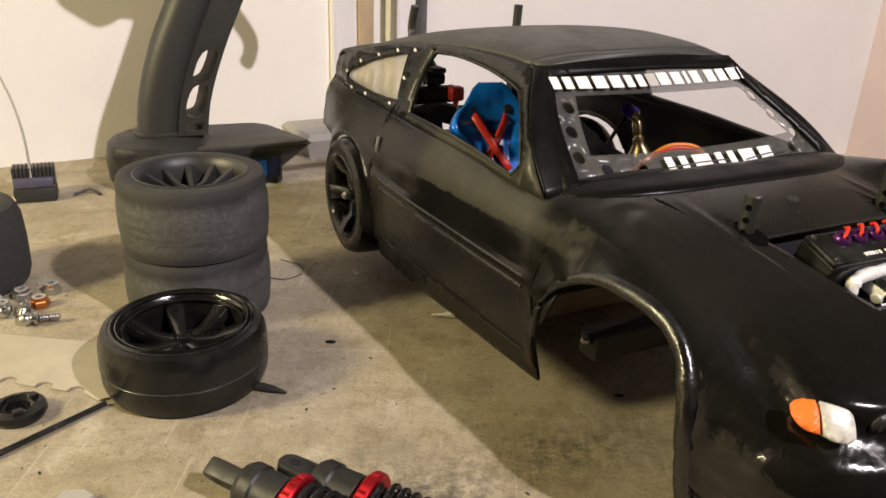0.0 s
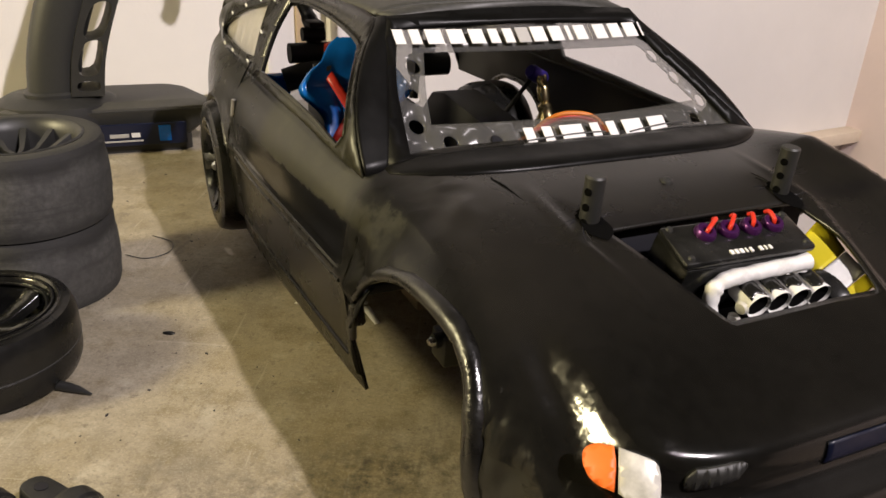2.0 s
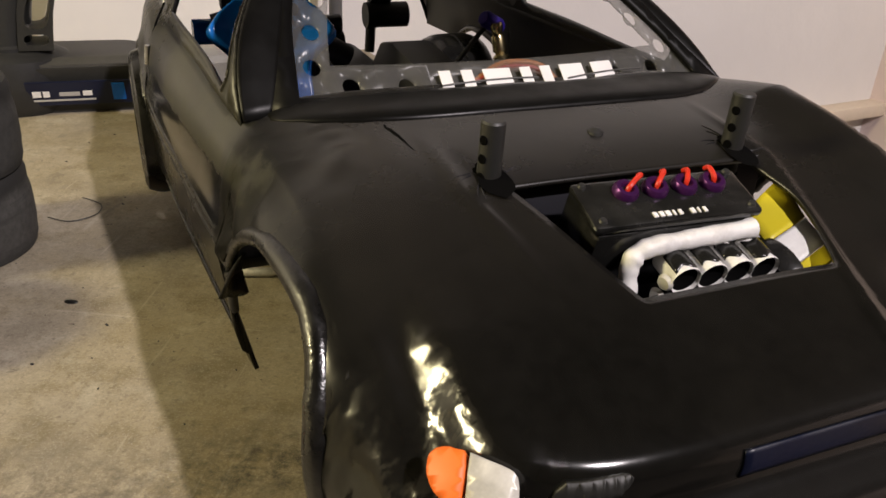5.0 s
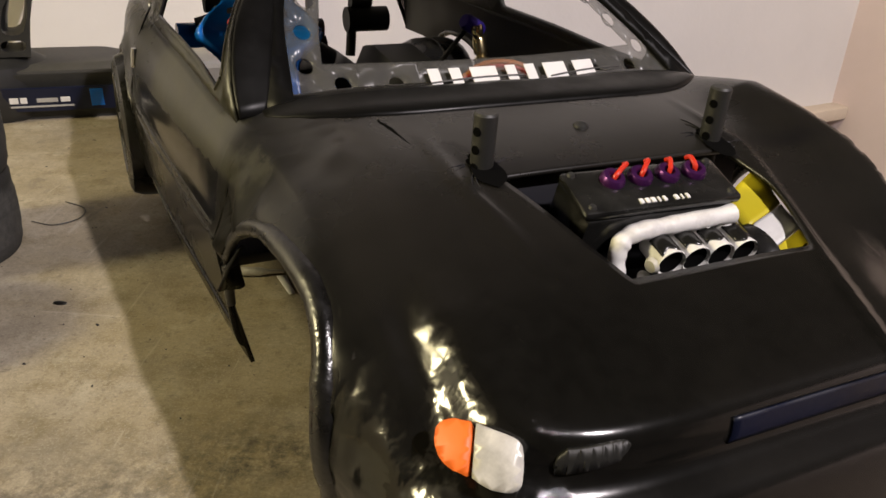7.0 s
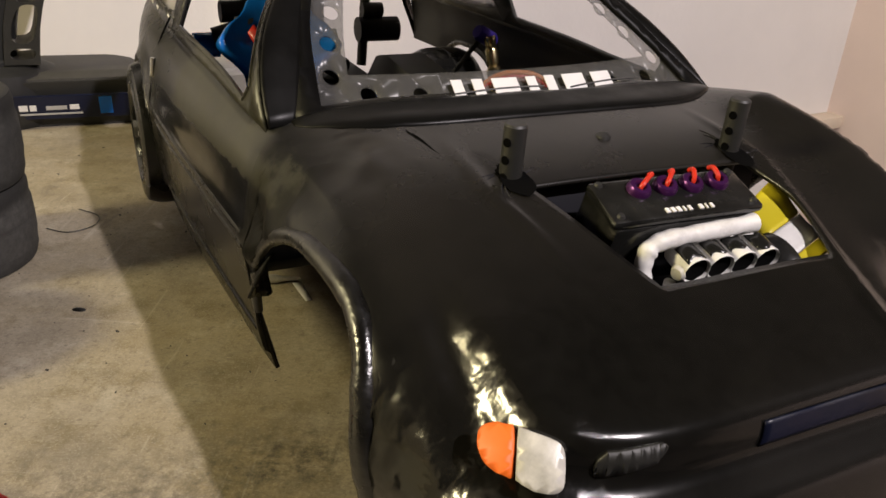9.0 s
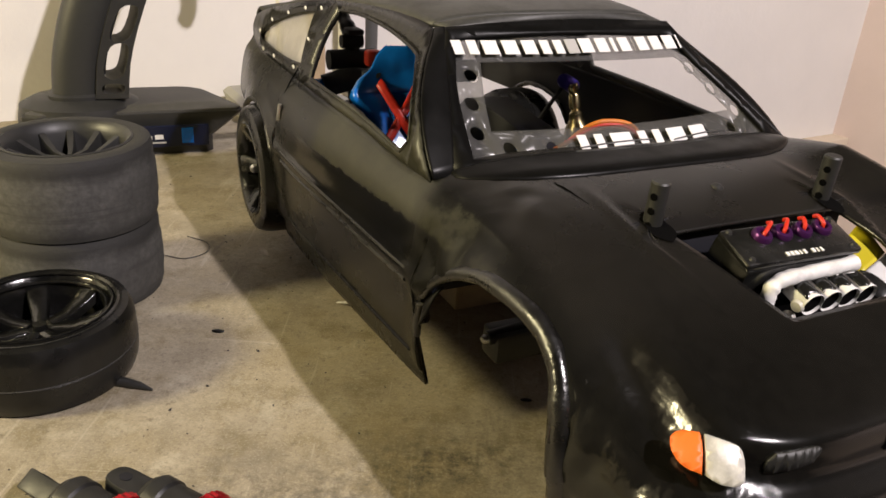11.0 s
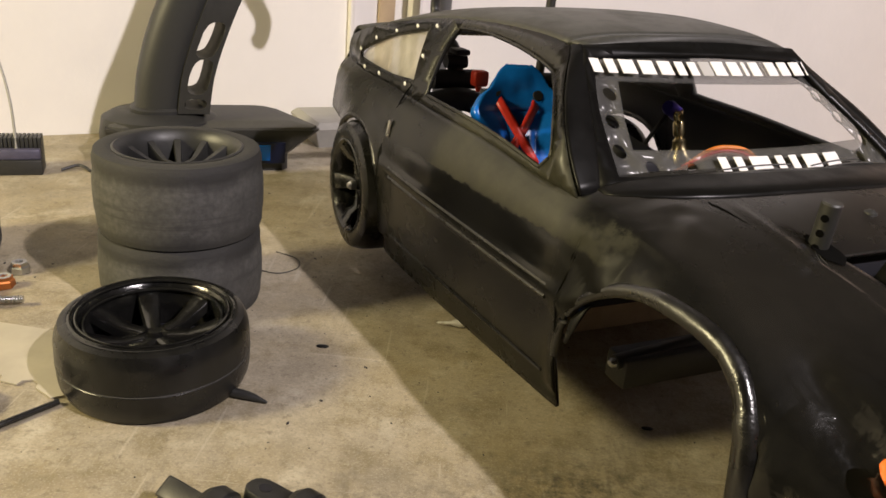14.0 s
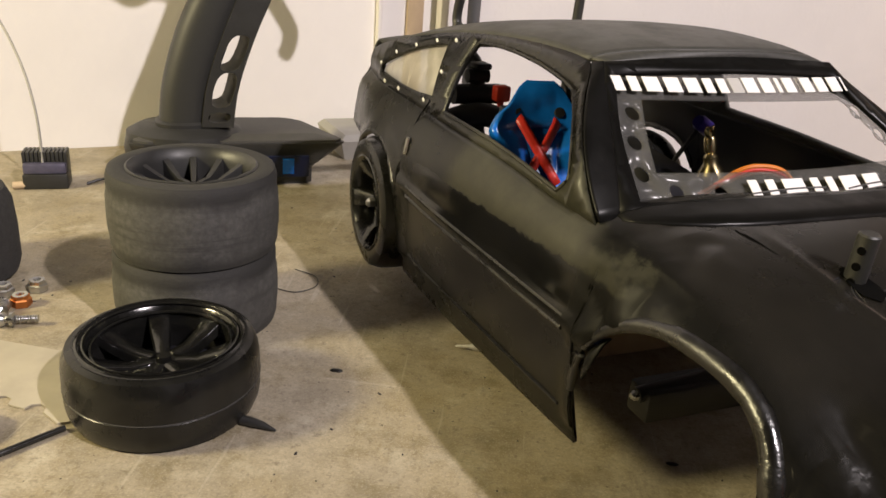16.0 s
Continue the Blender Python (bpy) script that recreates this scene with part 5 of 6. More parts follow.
# wipers
for l0, l1, z0 in ((-0.030, 0.012, 0.0893), (0.008, 0.046, 0.0893)):
    wp = new("wiper")
    wp.parent, wp["label"] = car, "moulded windscreen wiper"
    for dz, d0, d1 in ((0.0, 0.0, 1.0), (0.0011, 0.12, 0.8)):
        pts = [glass(l0 + (l1 - l0) * k, z0 + 0.0012 * math.sin(2.6 * k) + dz, 0.0006) for k in steps(d0, d1, 8)]
        part("wiper_blade", tube(bm_new(), pts, 0.0003, 6), TXTOP, wp)
# door furniture
bm = tube(bm_new(), [(0.0345, -half(0.0345, 0.0765) - 0.0008, 0.0795), (0.0335, -half(0.0335, 0.074) - 0.0010, 0.0725)], [0.0009, 0.0011], 8)
part("door_handle", bm, STEEL, car, "worn chrome door handle")


def seam(points, r=0.00035):
    pts = curve([(s0, -half(s0, z0) - 0.0001, z0) for s0, z0 in points], 8)
    part("door_seam", tube(bm_new(), pts, r, 6), HOLLOW, car, "dark door seam")


seam([(0.0360, 0.0945), (0.0330, 0.080), (0.0400, 0.060), (0.0420, 0.040), (0.0450, 0.021)])
seam([(0.1440, 0.0810), (0.1485, 0.0780), (0.1545, 0.0740), (0.1560, 0.0640), (0.1540, 0.0500), (0.1545, 0.0300)])
for z0, r in ((0.0598, 0.0008), (0.0560, 0.0009), (0.0300, 0.0006)):
    pts = [(x, -half(x, z0 - 0.02 * (x - 0.1)) - 0.0008, z0 - 0.02 * (x - 0.1)) for x in steps(0.040, 0.152, 20)]
    part("side_moulding", tube(bm_new(), pts, r, 8), LIP if z0 > 0.05 else PAINT, car, "raised door moulding")
# window trim
pts = [Vector(crooked(u, -cab(u, v) - 0.0006, v)) for u, v in loop2(DOOR_HOLE, 6)]
part("window_trim", tube(bm_new(), pts + pts[:1], 0.0007, 6), PAINT, car, "rough cut window edge")

# front arm and stand
bm = bm_new()
box(bm, (0.1500, -0.0105, 0.0230), (0.0110, 0.0830, 0.0110), 0.0012)
tube(bm, [(0.1513, -0.0540, 0.0264), (0.1500, -0.020, 0.0285)], 0.0026, 14)
arm = part("front_arm", bm, PLASTIC, car, "black front suspension arm")
bm = lathe(bm_new(), [(0, 0.003), (0.0016, 0.0028), (0.0030, 0.001), (0.0032, -0.002), (0, -0.002)], 16)
part("arm_screw", bm, STEEL, arm, "shiny screw head", place=Matrix.Translation((0.1513, -0.0545, 0.0264)) @ pose(0, 0, 0, 90, 0, 0) @ Matrix.Scale(0.55, 4))

stand = bm_new()
box(stand, (0.050, 0.002, 0.0130), (0.080, 0.072, 0.026), 0.0015)
st = part("car_stand", stand, WOOD, None, angle=30, place=CAR)
tagged(st, "worn wooden block propping up the model car", "block")

# ---- loose wheels ----
wheel("wheel", "gloss black seven-spoke wheel with slick tyre on the bench", Matrix.Translation((-0.1023, 0.2888, 0)) @ pose(0, 0, 0, 0, 0, 105.2), spokes=7, face_depth=0.0075, metal=SLICK)
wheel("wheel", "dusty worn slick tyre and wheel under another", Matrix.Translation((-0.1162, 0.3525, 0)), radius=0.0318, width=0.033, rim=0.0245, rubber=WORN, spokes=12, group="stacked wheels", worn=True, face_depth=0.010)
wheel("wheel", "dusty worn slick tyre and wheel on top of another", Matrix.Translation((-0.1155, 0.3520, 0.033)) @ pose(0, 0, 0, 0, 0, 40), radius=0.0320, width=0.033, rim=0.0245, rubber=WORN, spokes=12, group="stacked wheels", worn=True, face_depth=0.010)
fw = thing("wheel", "dark foam tyre on a chipped silver and blue rim", "wheel", Matrix.Translation((-0.2335, 0.362, 0)))
part("tyre", lathe(bm_new(), [(0.017, 0.002), (0.019, 0.0), (0.024, 0.0), (0.0275, 0.002), (0.029, 0.007), (0.0292, 0.022), (0.0285, 0.034), (0.026, 0.0400), (0.022, 0.042), (0.0185, 0.0415), (0.017, 0.040)], 56, closed=True), FOAM, fw)
part("rim", lathe(bm_new(), [(0.017, 0.001), (0.0185, 0.0405), (0.0175, 0.0430), (0.0150, 0.0425), (0.0135, 0.0360), (0.0040, 0.0340), (0.0, 0.0340)], 40), STEEL, fw, "chipped silver rim")
part("hub", lathe(bm_new(), [(0.0, 0.038), (0.008, 0.0385), (0.0115, 0.0415), (0.0130, 0.0425), (0.0135, 0.0385), (0.012, 0.034)], 32), BLUE, fw, "blue rim centre")

# ---- transmitter ----
TX = Matrix.Translation((-0.120, 0.539, 0)) @ pose(0, 0, 0, 0, 0, 22.4)
tx = thing("transmitter", "black pistol-grip radio transmitter with blue label on its base", "transmitter", TX)


def slab(rows):
    """Closed body from outlines stacked upwards, each a list of (x, y) and a height."""
    bm = bm_new()
    rings = [[bm.verts.new((x, y, z)) for x, y in o] for o, z in rows]
    n = len(rings[0])
    for a, b in zip(rings, rings[1:]):
        for k in range(n):
            bm.faces.new((a[k], a[(k + 1) % n], b[(k + 1) % n], b[k]))
    bm.faces.new(rings[0][::-1]), bm.faces.new(rings[-1])
    return bm


low = [(-0.098, 0.004), (-0.09, 0.0), (0.0, 0.0), (0.004, 0.004), (0.000, 0.046), (-0.006, 0.050), (-0.085, 0.050), (-0.098, 0.044)]
mid = [(-0.104, -0.002), (-0.096, -0.006), (0.020, -0.004), (0.024, 0.001), (0.004, 0.050), (-0.003, 0.055), (-0.088, 0.055), (-0.104, 0.046)]
part("base", slab([(low, 0.0), ([(x * 1.01, y) for x, y in low], 0.010), (mid, 0.0262), (mid, 0.0275)]), PLASTIC, tx, angle=25)
plate = [(x * 0.97 - 0.001, y * 0.96 + 0.001) for x, y in mid]
part("top_plate", slab([(plate, 0.0275), (plate, 0.0290), ([(-0.096, 0.002), (-0.09, 0.000), (0.006, 0.004), (0.006, 0.008), (-0.006, 0.046), (-0.012, 0.048), (-0.084, 0.048), (-0.096, 0.042)], 0.0315)]), TXTOP, tx, "dusty black top plate", angle=25)
bm = bm_new()
box(bm, (-0.030, -0.0038, 0.0150), (0.062, 0.0010, 0.0150), 0.0003, pose(0, 0, 0, 14, 0, 0))
label_plate = part("label", bm, DEEPBLUE, tx, "dark blue printed label", smooth=False)
for x0, w, z, h, mat in ((-0.058, 0.0045, 0.0190, 0.0036, WHITE), (-0.0525, 0.0035, 0.0190, 0.0036, WHITE), (-0.0440, 0.011, 0.0188, 0.0024, GREYT), (-0.0315, 0.0050, 0.0190, 0.0030, WHITE), (-0.0580, 0.033, 0.0150, 0.0010, GREYT)):
    bm = bm_new()
    box(bm, (x0 + w / 2, -0.0046, z - 0.004), (w, 0.0003, h), 0, pose(0, 0, 0, 14, 0, 0))
    part("writing_bar", bm, mat, label_plate, smooth=False)
bm = bm_new()
box(bm, (-0.012, -0.0046, 0.0155), (0.007, 0.0003, 0.0110), 0.0001, pose(0, 0, 0, 14, 0, 0) @ Matrix.Shear("XY", 4, (0.0, 0.0)))
part("blue_flash", bm, BLUE, label_plate, "bright blue printed flash", smooth=False)
# foot and grip
bm = lathe(bm_new(), [(0, 0.0), (0.030, 0.0), (0.034, 0.006), (0.035, 0.020), (0.033, 0.0310), (0.026, 0.0350), (0, 0.0360)], 40, Matrix.Translation((-0.072, 0.018, 0)) @ Matrix.Diagonal((1.05, 0.8, 1, 1)))
part("foot", bm, PLASTIC, tx)


def grip_row(z, k=1.0):
    c = ease(z, [(0.034, -0.069), (0.06, -0.065), (0.09, -0.055), (0.12, -0.042), (0.16, -0.024)])
    a = ease(z, [(0.034, 0.0150), (0.06, 0.0155), (0.09, 0.0165), (0.12, 0.0160), (0.16, 0.0165)])
    pts = []
    for j in range(28):
        t = 2 * math.pi * j / 28
        pts.append((c - 0.004 + k * a * math.copysign(abs(math.cos(t)) ** 0.8, math.cos(t)), 0.018 + k * 0.015 * math.copysign(abs(math.sin(t)) ** 0.7, math.sin(t))))
    return pts


part("grip", slab([(grip_row(z), z) for z in steps(0.0365, 0.165, 20)]), GRIP, tx, "grey rubber pistol grip", angle=60)
part("grip_collar", slab([(grip_row(0.034, 1.12), 0.034), (grip_row(0.034, 1.12), 0.0372), (grip_row(0.036, 1.02), 0.0385)]), PLASTIC, tx, "dark collar", angle=40)


def lean(z):
    return ease(z, [(0.034, -0.069), (0.06, -0.065), (0.09, -0.055), (0.12, -0.042), (0.16, -0.024)])


def web(u, v):
    return (lean(v) + 0.0062 + u, 0.0020, v)


frame_out = [(0.0, 0.036, 1), (0.0185, 0.036, 1), (0.0190, 0.10), (0.0200, 0.165, 1), (0.0, 0.165, 1)]
wins = [[(0.0045, 0.0395), (0.0150, 0.0395), (0.0150, 0.0445), (0.0045, 0.0445)]] + [[(0.0045, z), (0.0150, z), (0.0158, z + 0.0172), (0.0060, z + 0.0172)] for z in (0.0500, 0.0720)]
bm = sheet(bm_new(), [loop2(frame_out, 6)] + [loop2(w, 4) for w in wins], web, 0.01)
geom = bmesh.ops.extrude_face_region(bm, geom=bm.faces[:])
bmesh.ops.translate(bm, verts=[v for v in geom["geom"] if isinstance(v, bmesh.types.BMVert)], vec=(-0.004, 0.026, 0))
part("grip_frame", bm, PLASTIC, tx, "black skeleton frame with see-through windows", angle=30)
bm = bm_new()
box(bm, (-0.020, 0.018, 0.190), (0.085, 0.040, 0.045), 0.008)
part("head", bm, PLASTIC, tx, "black transmitter head", angle=40)
bm = tube(bm_new(), curve([(0.022, 0.018, 0.172), (0.036, 0.018, 0.152), (0.036, 0.018, 0.140), (0.033, 0.018, 0.134)]), 0.0055, 10)
part("trigger", bm, PLASTIC, tx)
part("steering_wheel", lathe(bm_new(), [(0, 0.0), (0.022, 0.0), (0.026, 0.003), (0.026, 0.024), (0.022, 0.027), (0, 0.027)], 40), FOAM, tx, "foam steering wheel", place=Matrix.Translation((-0.074, 0.018, 0.190)) @ pose(0, 0, 0, 90, 0, 60))

# grey box behind the transmitter
bm = slab([([(0, 0), (0.075, 0), (0.07, 0.05), (0, 0.05)], 0.0), ([(-0.004, -0.004), (0.079, -0.004), (0.074, 0.054), (-0.004, 0.054)], 0.014), ([(0, 0), (0.072, 0.004), (0.068, 0.046), (0, 0.05)], 0.018)])
ob = part("storage_box", bm, GREYBOX, None, angle=25, place=Matrix.Translation((-0.108, 0.600, 0)) @ pose(0, 0, 0, 0, 0, 31))
tagged(ob, "low grey plastic box on the bench by the wall", "box")

# pole, wall strips
bm = tube(bm_new(), [(-0.028, 0.665, 0.0), (-0.028, 0.665, 0.55)], 0.0048, 18)
tagged(part("upright_pole", bm, POLE, None), "dark grey metal pole standing behind the bench", "pole")
for x, w, d, mat, lab in ((0.262, 0.014, 0.004, BROWN, "pale brown wooden strip on the wall"), (0.232, 0.004, 0.006, PLASTER, "white cable duct on the wall"), (0.286, 0.010, 0.010, PLASTER, "white cable duct on the wall")):
    bm = bm_new()
    box(bm, (x, -d / 2, 0.45), (w, d, 0.9), 0.001, wall_pose)
    tagged(part("wall_strip", bm, mat, None, angle=30), lab, "wall strip", kind="structure")
bm = bm_new()
box(bm, (0.72, -0.012, -0.112), (0.6, 0.024, 0.016), 0.002, wall_pose)
tagged(part("ledge", bm, BEIGE, None, angle=30), "beige wooden ledge along the wall", "ledge", kind="structure")

# ---- small things on the bench ----
hs = thing("heat_sink", "small black finned motor heat sink on the bench", "heat sink", Matrix.Translation((-0.262, 0.487, 0)) @ pose(0, 0, 0, 0, 0, 22))
bm = bm_new()
box(bm, (0, 0, 0.0045), (0.024, 0.016, 0.009), 0.0008)
part("base", bm, PLASTIC, hs, angle=30)
for k in range(11):
    bm = bm_new()
    box(bm, (-0.0110 + 0.0022 * k, 0.003, 0.0150), (0.0017, 0.012, 0.012), 0.0002)
    part("fin", bm, PLASTIC, hs, angle=30)
bm = bm_new()
box(bm, (0.0, -0.004, 0.0120), (0.023, 0.006, 0.006), 0.001)
part("saddle", bm, VIOLET, hs, "dark violet anodised saddle", angle=30)
bm = tube(bm_new(), [(-0.0175, -0.006, 0.0022), (-0.0110, -0.006, 0.0025)], 0.0022, 10)
part("screw", bm, BROWN, hs, "rusty screw")
bm = tube(bm_new(), curve([(-0.262, 0.484, 0.014), (-0.2640, 0.487, 0.040), (-0.272, 0.494, 0.062), (-0.288, 0.508, 0.080), (-0.310, 0.528, 0.094)]), 0.0008, 8)
tagged(part("antenna_wire", bm, GREYBOX, None), "thin grey aerial wire rising from the heat sink", "wire")
bm = tube(bm_new(), curve([(-0.242, 0.494, 0.001), (-0.234, 0.500, 0.003), (-0.226, 0.497, 0.001), (-0.232, 0.503, 0.001)]), 0.0009, 8)
tagged(part("wire_scrap", bm, PLASTIC, None), "short bent scrap of black wire", "wire")


def nut(x, y, turn, mat, label, tilt=0, r=0.0042):
    n = thing("lock_nut", label, "nut", Matrix.Translation((x, y, r * math.sin(radians(tilt)))) @ pose(0, 0, 0, tilt, 0, turn), "loose nuts")
    bm = lathe(bm_new(), [(0.0018, 0.0), (r, 0.0003), (r, 0.0030), (r * 0.86, 0.0036), (r * 0.82, 0.0050), (0.0021, 0.0052), (0.0018, 0.0046)], 6, closed=True)
    part("body", bm, mat, n, angle=25)
    part("insert", lathe(bm_new(), [(0.0017, 0.0040), (0.0030, 0.0040), (0.0030, 0.0053), (0.0017, 0.0053)], 20, closed=True), GREYBOX, n, "pale nylon insert")


nut(-0.190, 0.3575, 10, STEEL, "shiny steel lock nut on the bench")
nut(-0.2005, 0.3500, 25, STEEL, "shiny steel lock nut beside the foam wheel")
nut(-0.2020, 0.3360, 5, STEEL, "shiny steel lock nut among screws")
nut(-0.1885, 0.3430, 35, COPPER, "copper coloured nut among the lock nuts")
nut(-0.2090, 0.3400, 50, STEEL, "steel lock nut tipped on its edge", 70)


def screw(x, y, turn, length, label):
    s0 = thing("ball_stud", label, "screw", Matrix.Translation((x, y, 0.0030)) @ pose(0, 0, 0, 0, 90, turn), "loose screws")
    bm = lathe(bm_new(), [(0, 0.0), (0.0020, 0.0004), (0.0030, 0.0020), (0.0028, 0.0040), (0.0016, 0.0052), (0.0016, 0.0060), (0.0030, 0.0062), (0.0030, 0.0075), (0.0014, 0.0078)], 20)
    part("head", bm, STEEL, s0, angle=40)
    prof = []
    n = int(length / 0.0009)
    for k in range(n):
        prof += [(0.0011, 0.0078 + 0.0009 * k), (0.0016, 0.00825 + 0.0009 * k)]
    part("thread", lathe(bm_new(), prof + [(0.0, 0.0078 + 0.0009 * n)], 14), STEEL, s0, angle=80)


screw(-0.1880, 0.3240, 18, 0.009, "brass and steel ball stud screw")
screw(-0.1960, 0.3300, 160, 0.010, "steel ball stud screw among nuts")
screw(-0.1930, 0.3395, -70, 0.008, "steel ball stud screw beside a copper nut")
# clear film with punched edge
bm = bm_new()
film = [(-0.235, 0.320), (-0.192, 0.315), (-0.150, 0.311), (-0.128, 0.309), (-0.118, 0.276), (-0.130, 0.269)]
notch = []
for cx, cy in ((-0.141, 0.2745), (-0.1545, 0.2765), (-0.1695, 0.2790)):
    notch += [(cx + 0.0035, cy - 0.0008), (cx + 0.0028, cy + 0.0022), (cx, cy + 0.0036), (cx - 0.0028, cy + 0.0024), (cx - 0.0035, cy)]
film += notch + [(-0.185, 0.281), (-0.235, 0.288)]
bm = sheet(bm_new(), [film], lambda u, v: (u, v, 0.0006), 0.02)
tagged(part("plastic_film", bm, SHEET, None, solid=0.0006, smooth=False), "thin clear plastic film with a punched edge lying on the bench", "plastic film")
# rubber ring
gr = thing("rubber_grommet", "black notched rubber ring lying on the bench", "grommet", Matrix.Translation((-0.1545, 0.2590, 0)))
part("ring", lathe(bm_new(), [(0.0035, 0.0), (0.0088, 0.0), (0.0098, 0.002), (0.0092, 0.0040), (0.0065, 0.0048), (0.0042, 0.0036)], 36, closed=True), RUBBER, gr)
for k in range(3):
    bm = bm_new()
    box(bm, (0.0062, 0, 0.0050), (0.003, 0.0035, 0.0020), 0.0006, pose(0, 0, 0, 0, 0, 120 * k + 60))
    part("lug", bm, RUBBER, gr, angle=30)
# thin black rod and pencil stub
bm = tube(bm_new(), [(-0.215, 0.145, 0.0012), (-0.1262, 0.2668, 0.0012)], 0.0011, 10)
tagged(part("steel_rod", bm, GLOSS, None), "thin black steel rod on the bench beside the wheel", "rod")
bm = tube(bm_new(), [(-0.0745, 0.2815, 0.0018), (-0.0700, 0.2808, 0.0018), (-0.0660, 0.2800, 0.0016), (-0.0610, 0.2790, 0.0008)], [0.0017, 0.0017, 0.0014, 0.0004], 10)
tagged(part("pointed_stub", bm, PLASTIC, None), "dark pointed stub sticking out under the wheel", "stub")
# dampers with red collars


DULL = material("dull_black_nylon", (0.012, 0.012, 0.0112), 0.45, grain=(0.3, 300), stain=(0.3, 50), bump=(0.06, 700), wear=0.15)


def damper(m, label):
    d = thing("damper", label, "damper", m, "loose dampers")
    x = pose(0, 0, 0, 0, 90, 0)
    bm = lathe(bm_new(), [(0, 0.009), (0.0066, 0.009), (0.0080, 0.011), (0.0080, 0.015), (0.0074, 0.0158), (0.0076, 0.024), (0.0068, 0.0250), (0.0068, 0.050), (0, 0.050)], 28, x)
    part("cylinder", bm, DULL, d, angle=30)
    bm = prism(bm_new(), loop2([(-0.004, -0.0034), (0.006, -0.0045), (0.010, -0.005, 1), (0.010, 0.005, 1), (0.006, 0.0045), (-0.004, 0.0034)], 4), -0.0030, 0.0030, 0.0006)
    part("eye", bm, DULL, d, angle=40)
    bm = lathe(bm_new(), [(0, 0.0032), (0.0018, 0.0032), (0.0018, -0.0032), (0, -0.0032)], 14, pose(0, 0, 0, 90, 0, 0))
    part("eye_hole", bm, INSIDE, d)
    prof = [(0.0070, 0.0262), (0.0098, 0.0262), (0.0102, 0.0268), (0.0102, 0.0294), (0.0098, 0.0300), (0.0070, 0.0300)]
    bm = lathe(bm_new(), prof, 60, x, closed=True)
    for v in bm.verts:
        r = math.hypot(v.co.y, v.co.z)
        if r > 0.0099:
            a = round(math.atan2(v.co.z, v.co.y) / (2 * math.pi) * 60)
            k = 1 + 0.03 * (a % 2)
            v.co.y, v.co.z = v.co.y * k, v.co.z * k
    part("collar", bm, REDMETAL, d, "knurled red anodised collar", angle=20)
    pts = [(0.0310 + 0.0035 * t / (2 * math.pi), 0.0086 * math.cos(t), 0.0086 * math.sin(t)) for t in steps(0, 10 * math.pi, 100)]
    part("spring", tube(bm_new(), pts, 0.0009, 8), GLOSS, d, "black coil spring")


damper(Matrix.Translation((-0.0690, 0.2200, 0.0098)) @ pose(0, 0, 0, 0, 4, -26) @ pose(0, 0, 0, 30, 0, 0), "black damper with knurled red collar lying on the bench")
damper(Matrix.Translation((-0.0470, 0.2225, 0.0098)) @ pose(0, 0, 0, 0, 4, -26) @ pose(0, 0, 0, 80, 0, 0), "black damper with knurled red collar, its eye turned up")
# flat grey scrap
bm = slab([([(0.006 * a, 0.004 * b) for a, b in ((-1, -0.8), (0.6, -1), (1.1, 0.2), (0.3, 1), (-0.9, 0.7))], 0.0), ([(0.0052 * a, 0.0034 * b) for a, b in ((-1, -0.8), (0.6, -1), (1.1, 0.2), (0.3, 1), (-0.9, 0.7))], 0.0035)])
tagged(part("grey_offcut", bm, GREYBOX, None, angle=25, place=Matrix.Translation((-0.1135, 0.2140, 0))), "small flat grey offcut on the bench", "offcut")
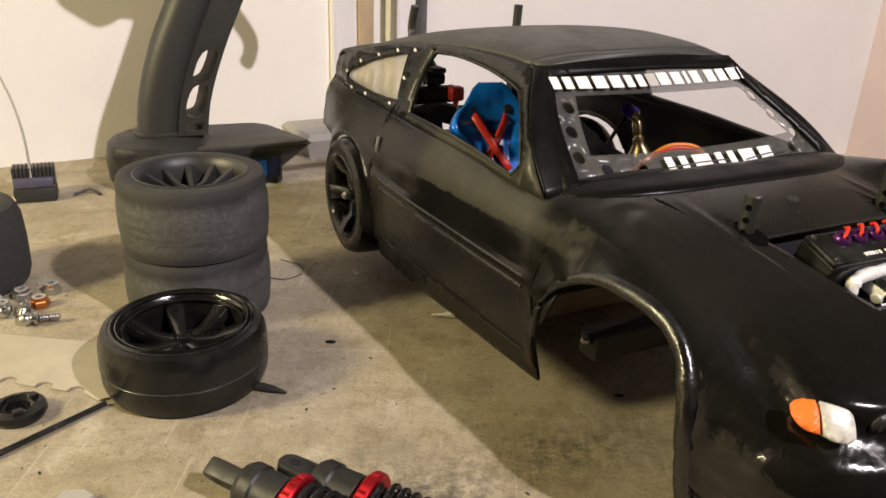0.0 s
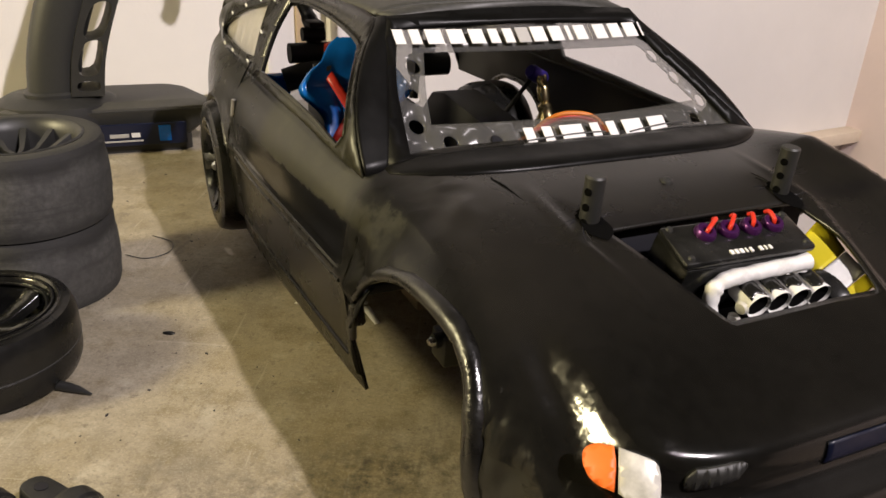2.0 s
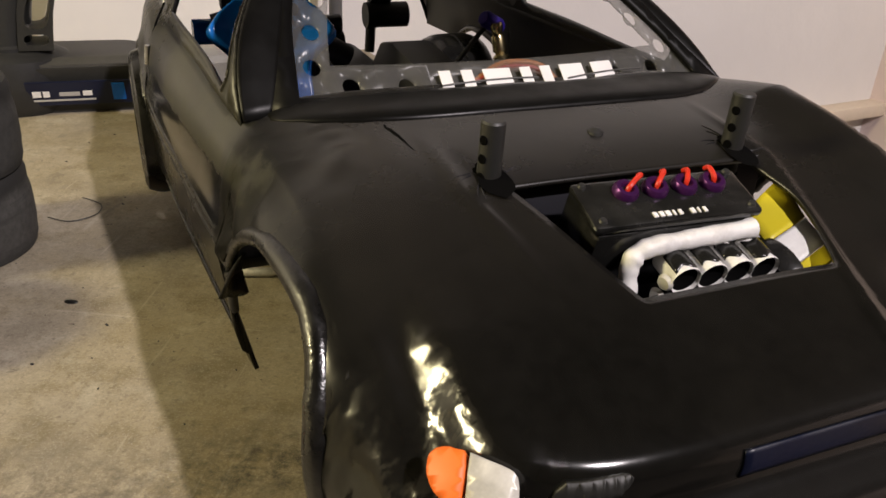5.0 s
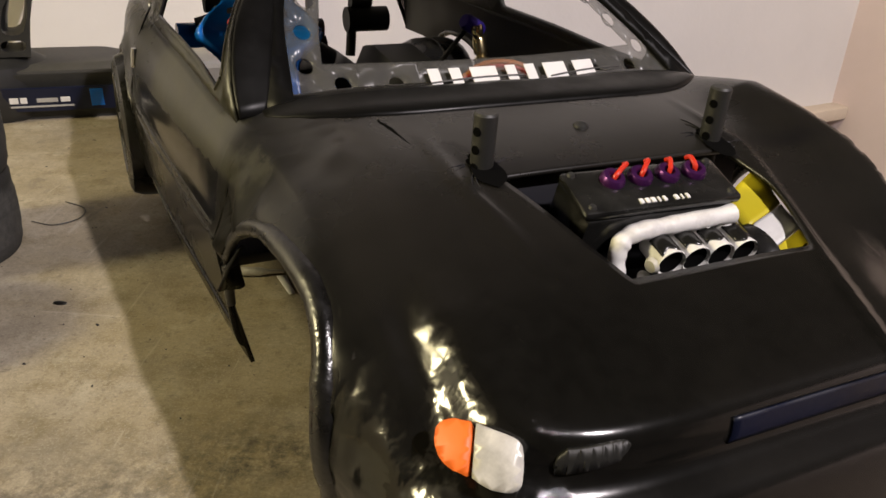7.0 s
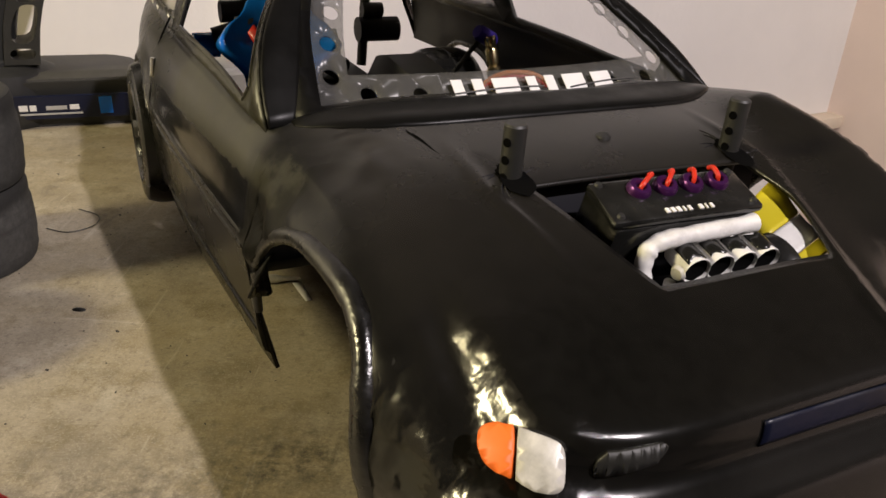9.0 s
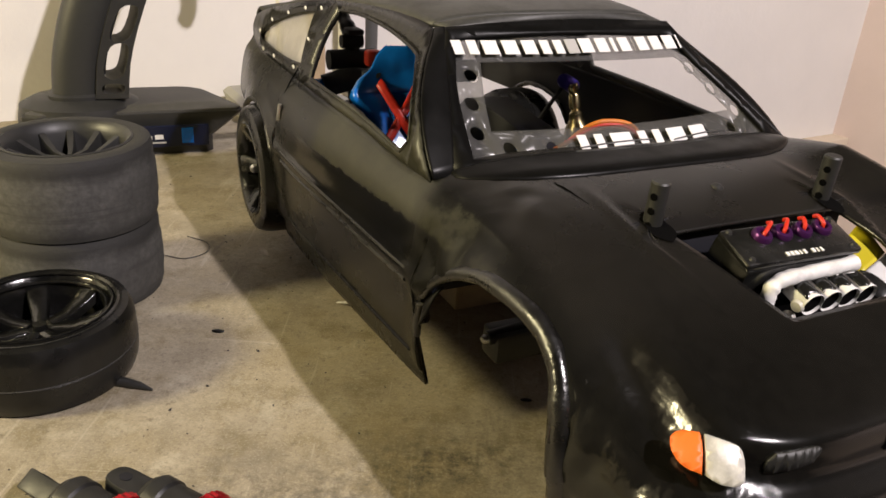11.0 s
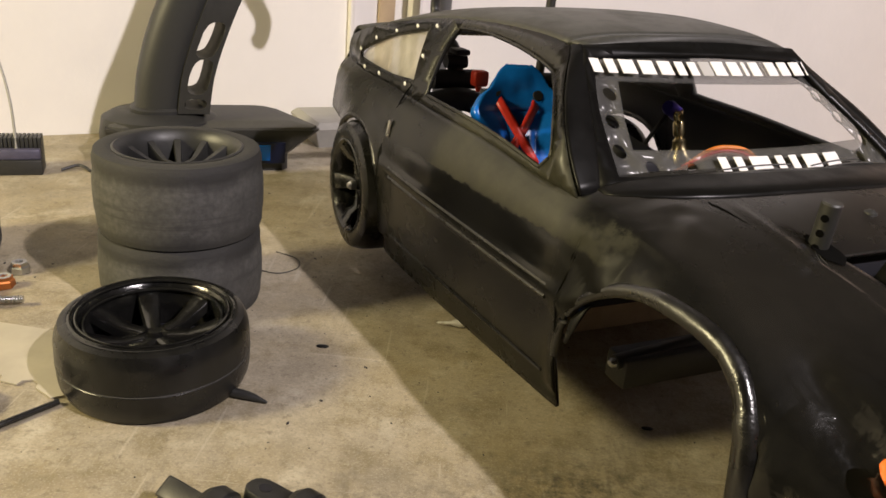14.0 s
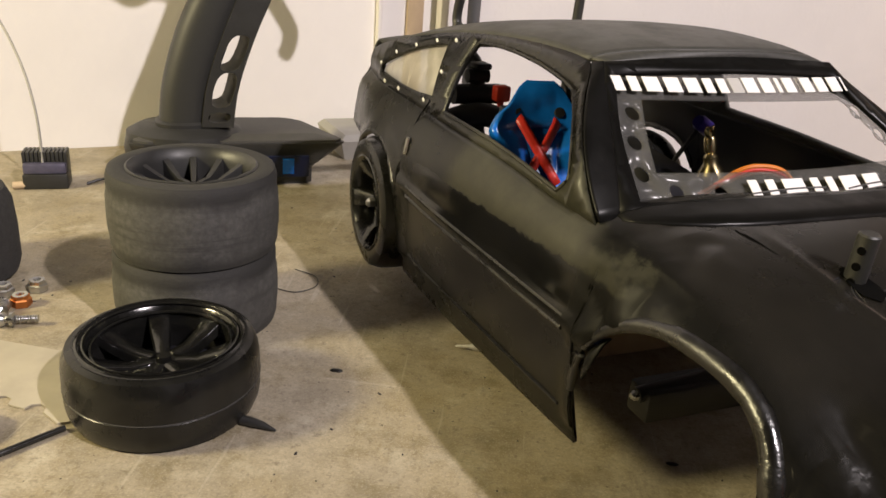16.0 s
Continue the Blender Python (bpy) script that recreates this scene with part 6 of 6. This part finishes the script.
# screwdriver bit, and a white sheet painting the light that leaks under the car
bt = thing("screwdriver_bit", "slim silver double-ended screwdriver bit under the car", "tool bit", Matrix.Translation((-0.0075, 0.3465, 0.0019)) @ pose(0, 0, 0, 0, 90, 8))
part("shaft", lathe(bm_new(), [(0, 0.0), (0.0005, 0.001), (0.0008, 0.006), (0.0018, 0.0085), (0.0018, 0.0210), (0.0009, 0.0240), (0.0007, 0.0300), (0, 0.0305)], 12), BIT, bt, angle=30)
bm = sheet(bm_new(), [[(0.0200, 0.3480), (0.0235, 0.3490), (0.0295, 0.3370), (0.0275, 0.3360)]], lambda u, v: (u, v, 0.0006 + 0.0012 * (v - 0.336) * 40), 0.006)
tagged(part("leaked_light", bm, WHITE, None, solid=0.0003), "small white sheet standing for light leaking under the car", "paper")
bm = tube(bm_new(), curve([(-0.094, 0.3840, 0.0005), (-0.083, 0.3815, 0.0006), (-0.0755, 0.3890, 0.0009), (-0.0785, 0.4000, 0.0006), (-0.090, 0.4060, 0.0005)], 10), 0.00022, 6)
tagged(part("hair_wire", bm, PLASTIC, None), "fine curved dark wire on the bench", "wire")

# crumbs on the bench
random.seed(5)
bm = bm_new()
for k in range(260):
    x, y = random.uniform(-0.30, 0.10), random.uniform(0.18, 0.52)
    r = random.choice((0.0002, 0.0002, 0.0003, 0.0003, 0.0005))
    m = Matrix.Translation((x, y, r * 0.25)) @ pose(0, 0, 0, 0, 0, random.uniform(0, 360)) @ Matrix.Diagonal((r * random.uniform(1, 2.2), r, r * 0.5, 1))
    bmesh.ops.create_icosphere(bm, subdivisions=1, radius=1, matrix=m)
tagged(part("grit", bm, INSIDE, None), "dark crumbs and grit scattered on the bench", "grit", kind="stuff")
for x, y, r in ((-0.0501, 0.3203, 0.0016), (0.0696, 0.2873, 0.0014)):
    bm = bm_new()
    bmesh.ops.create_icosphere(bm, subdivisions=2, radius=1, matrix=Matrix.Translation((x, y, r * 0.3)) @ Matrix.Diagonal((r * 1.6, r * 0.7, r * 0.4, 1)))
    tagged(part("rubber_crumb", bm, RUBBER, None), "small black rubber crumb on the bench", "crumb")
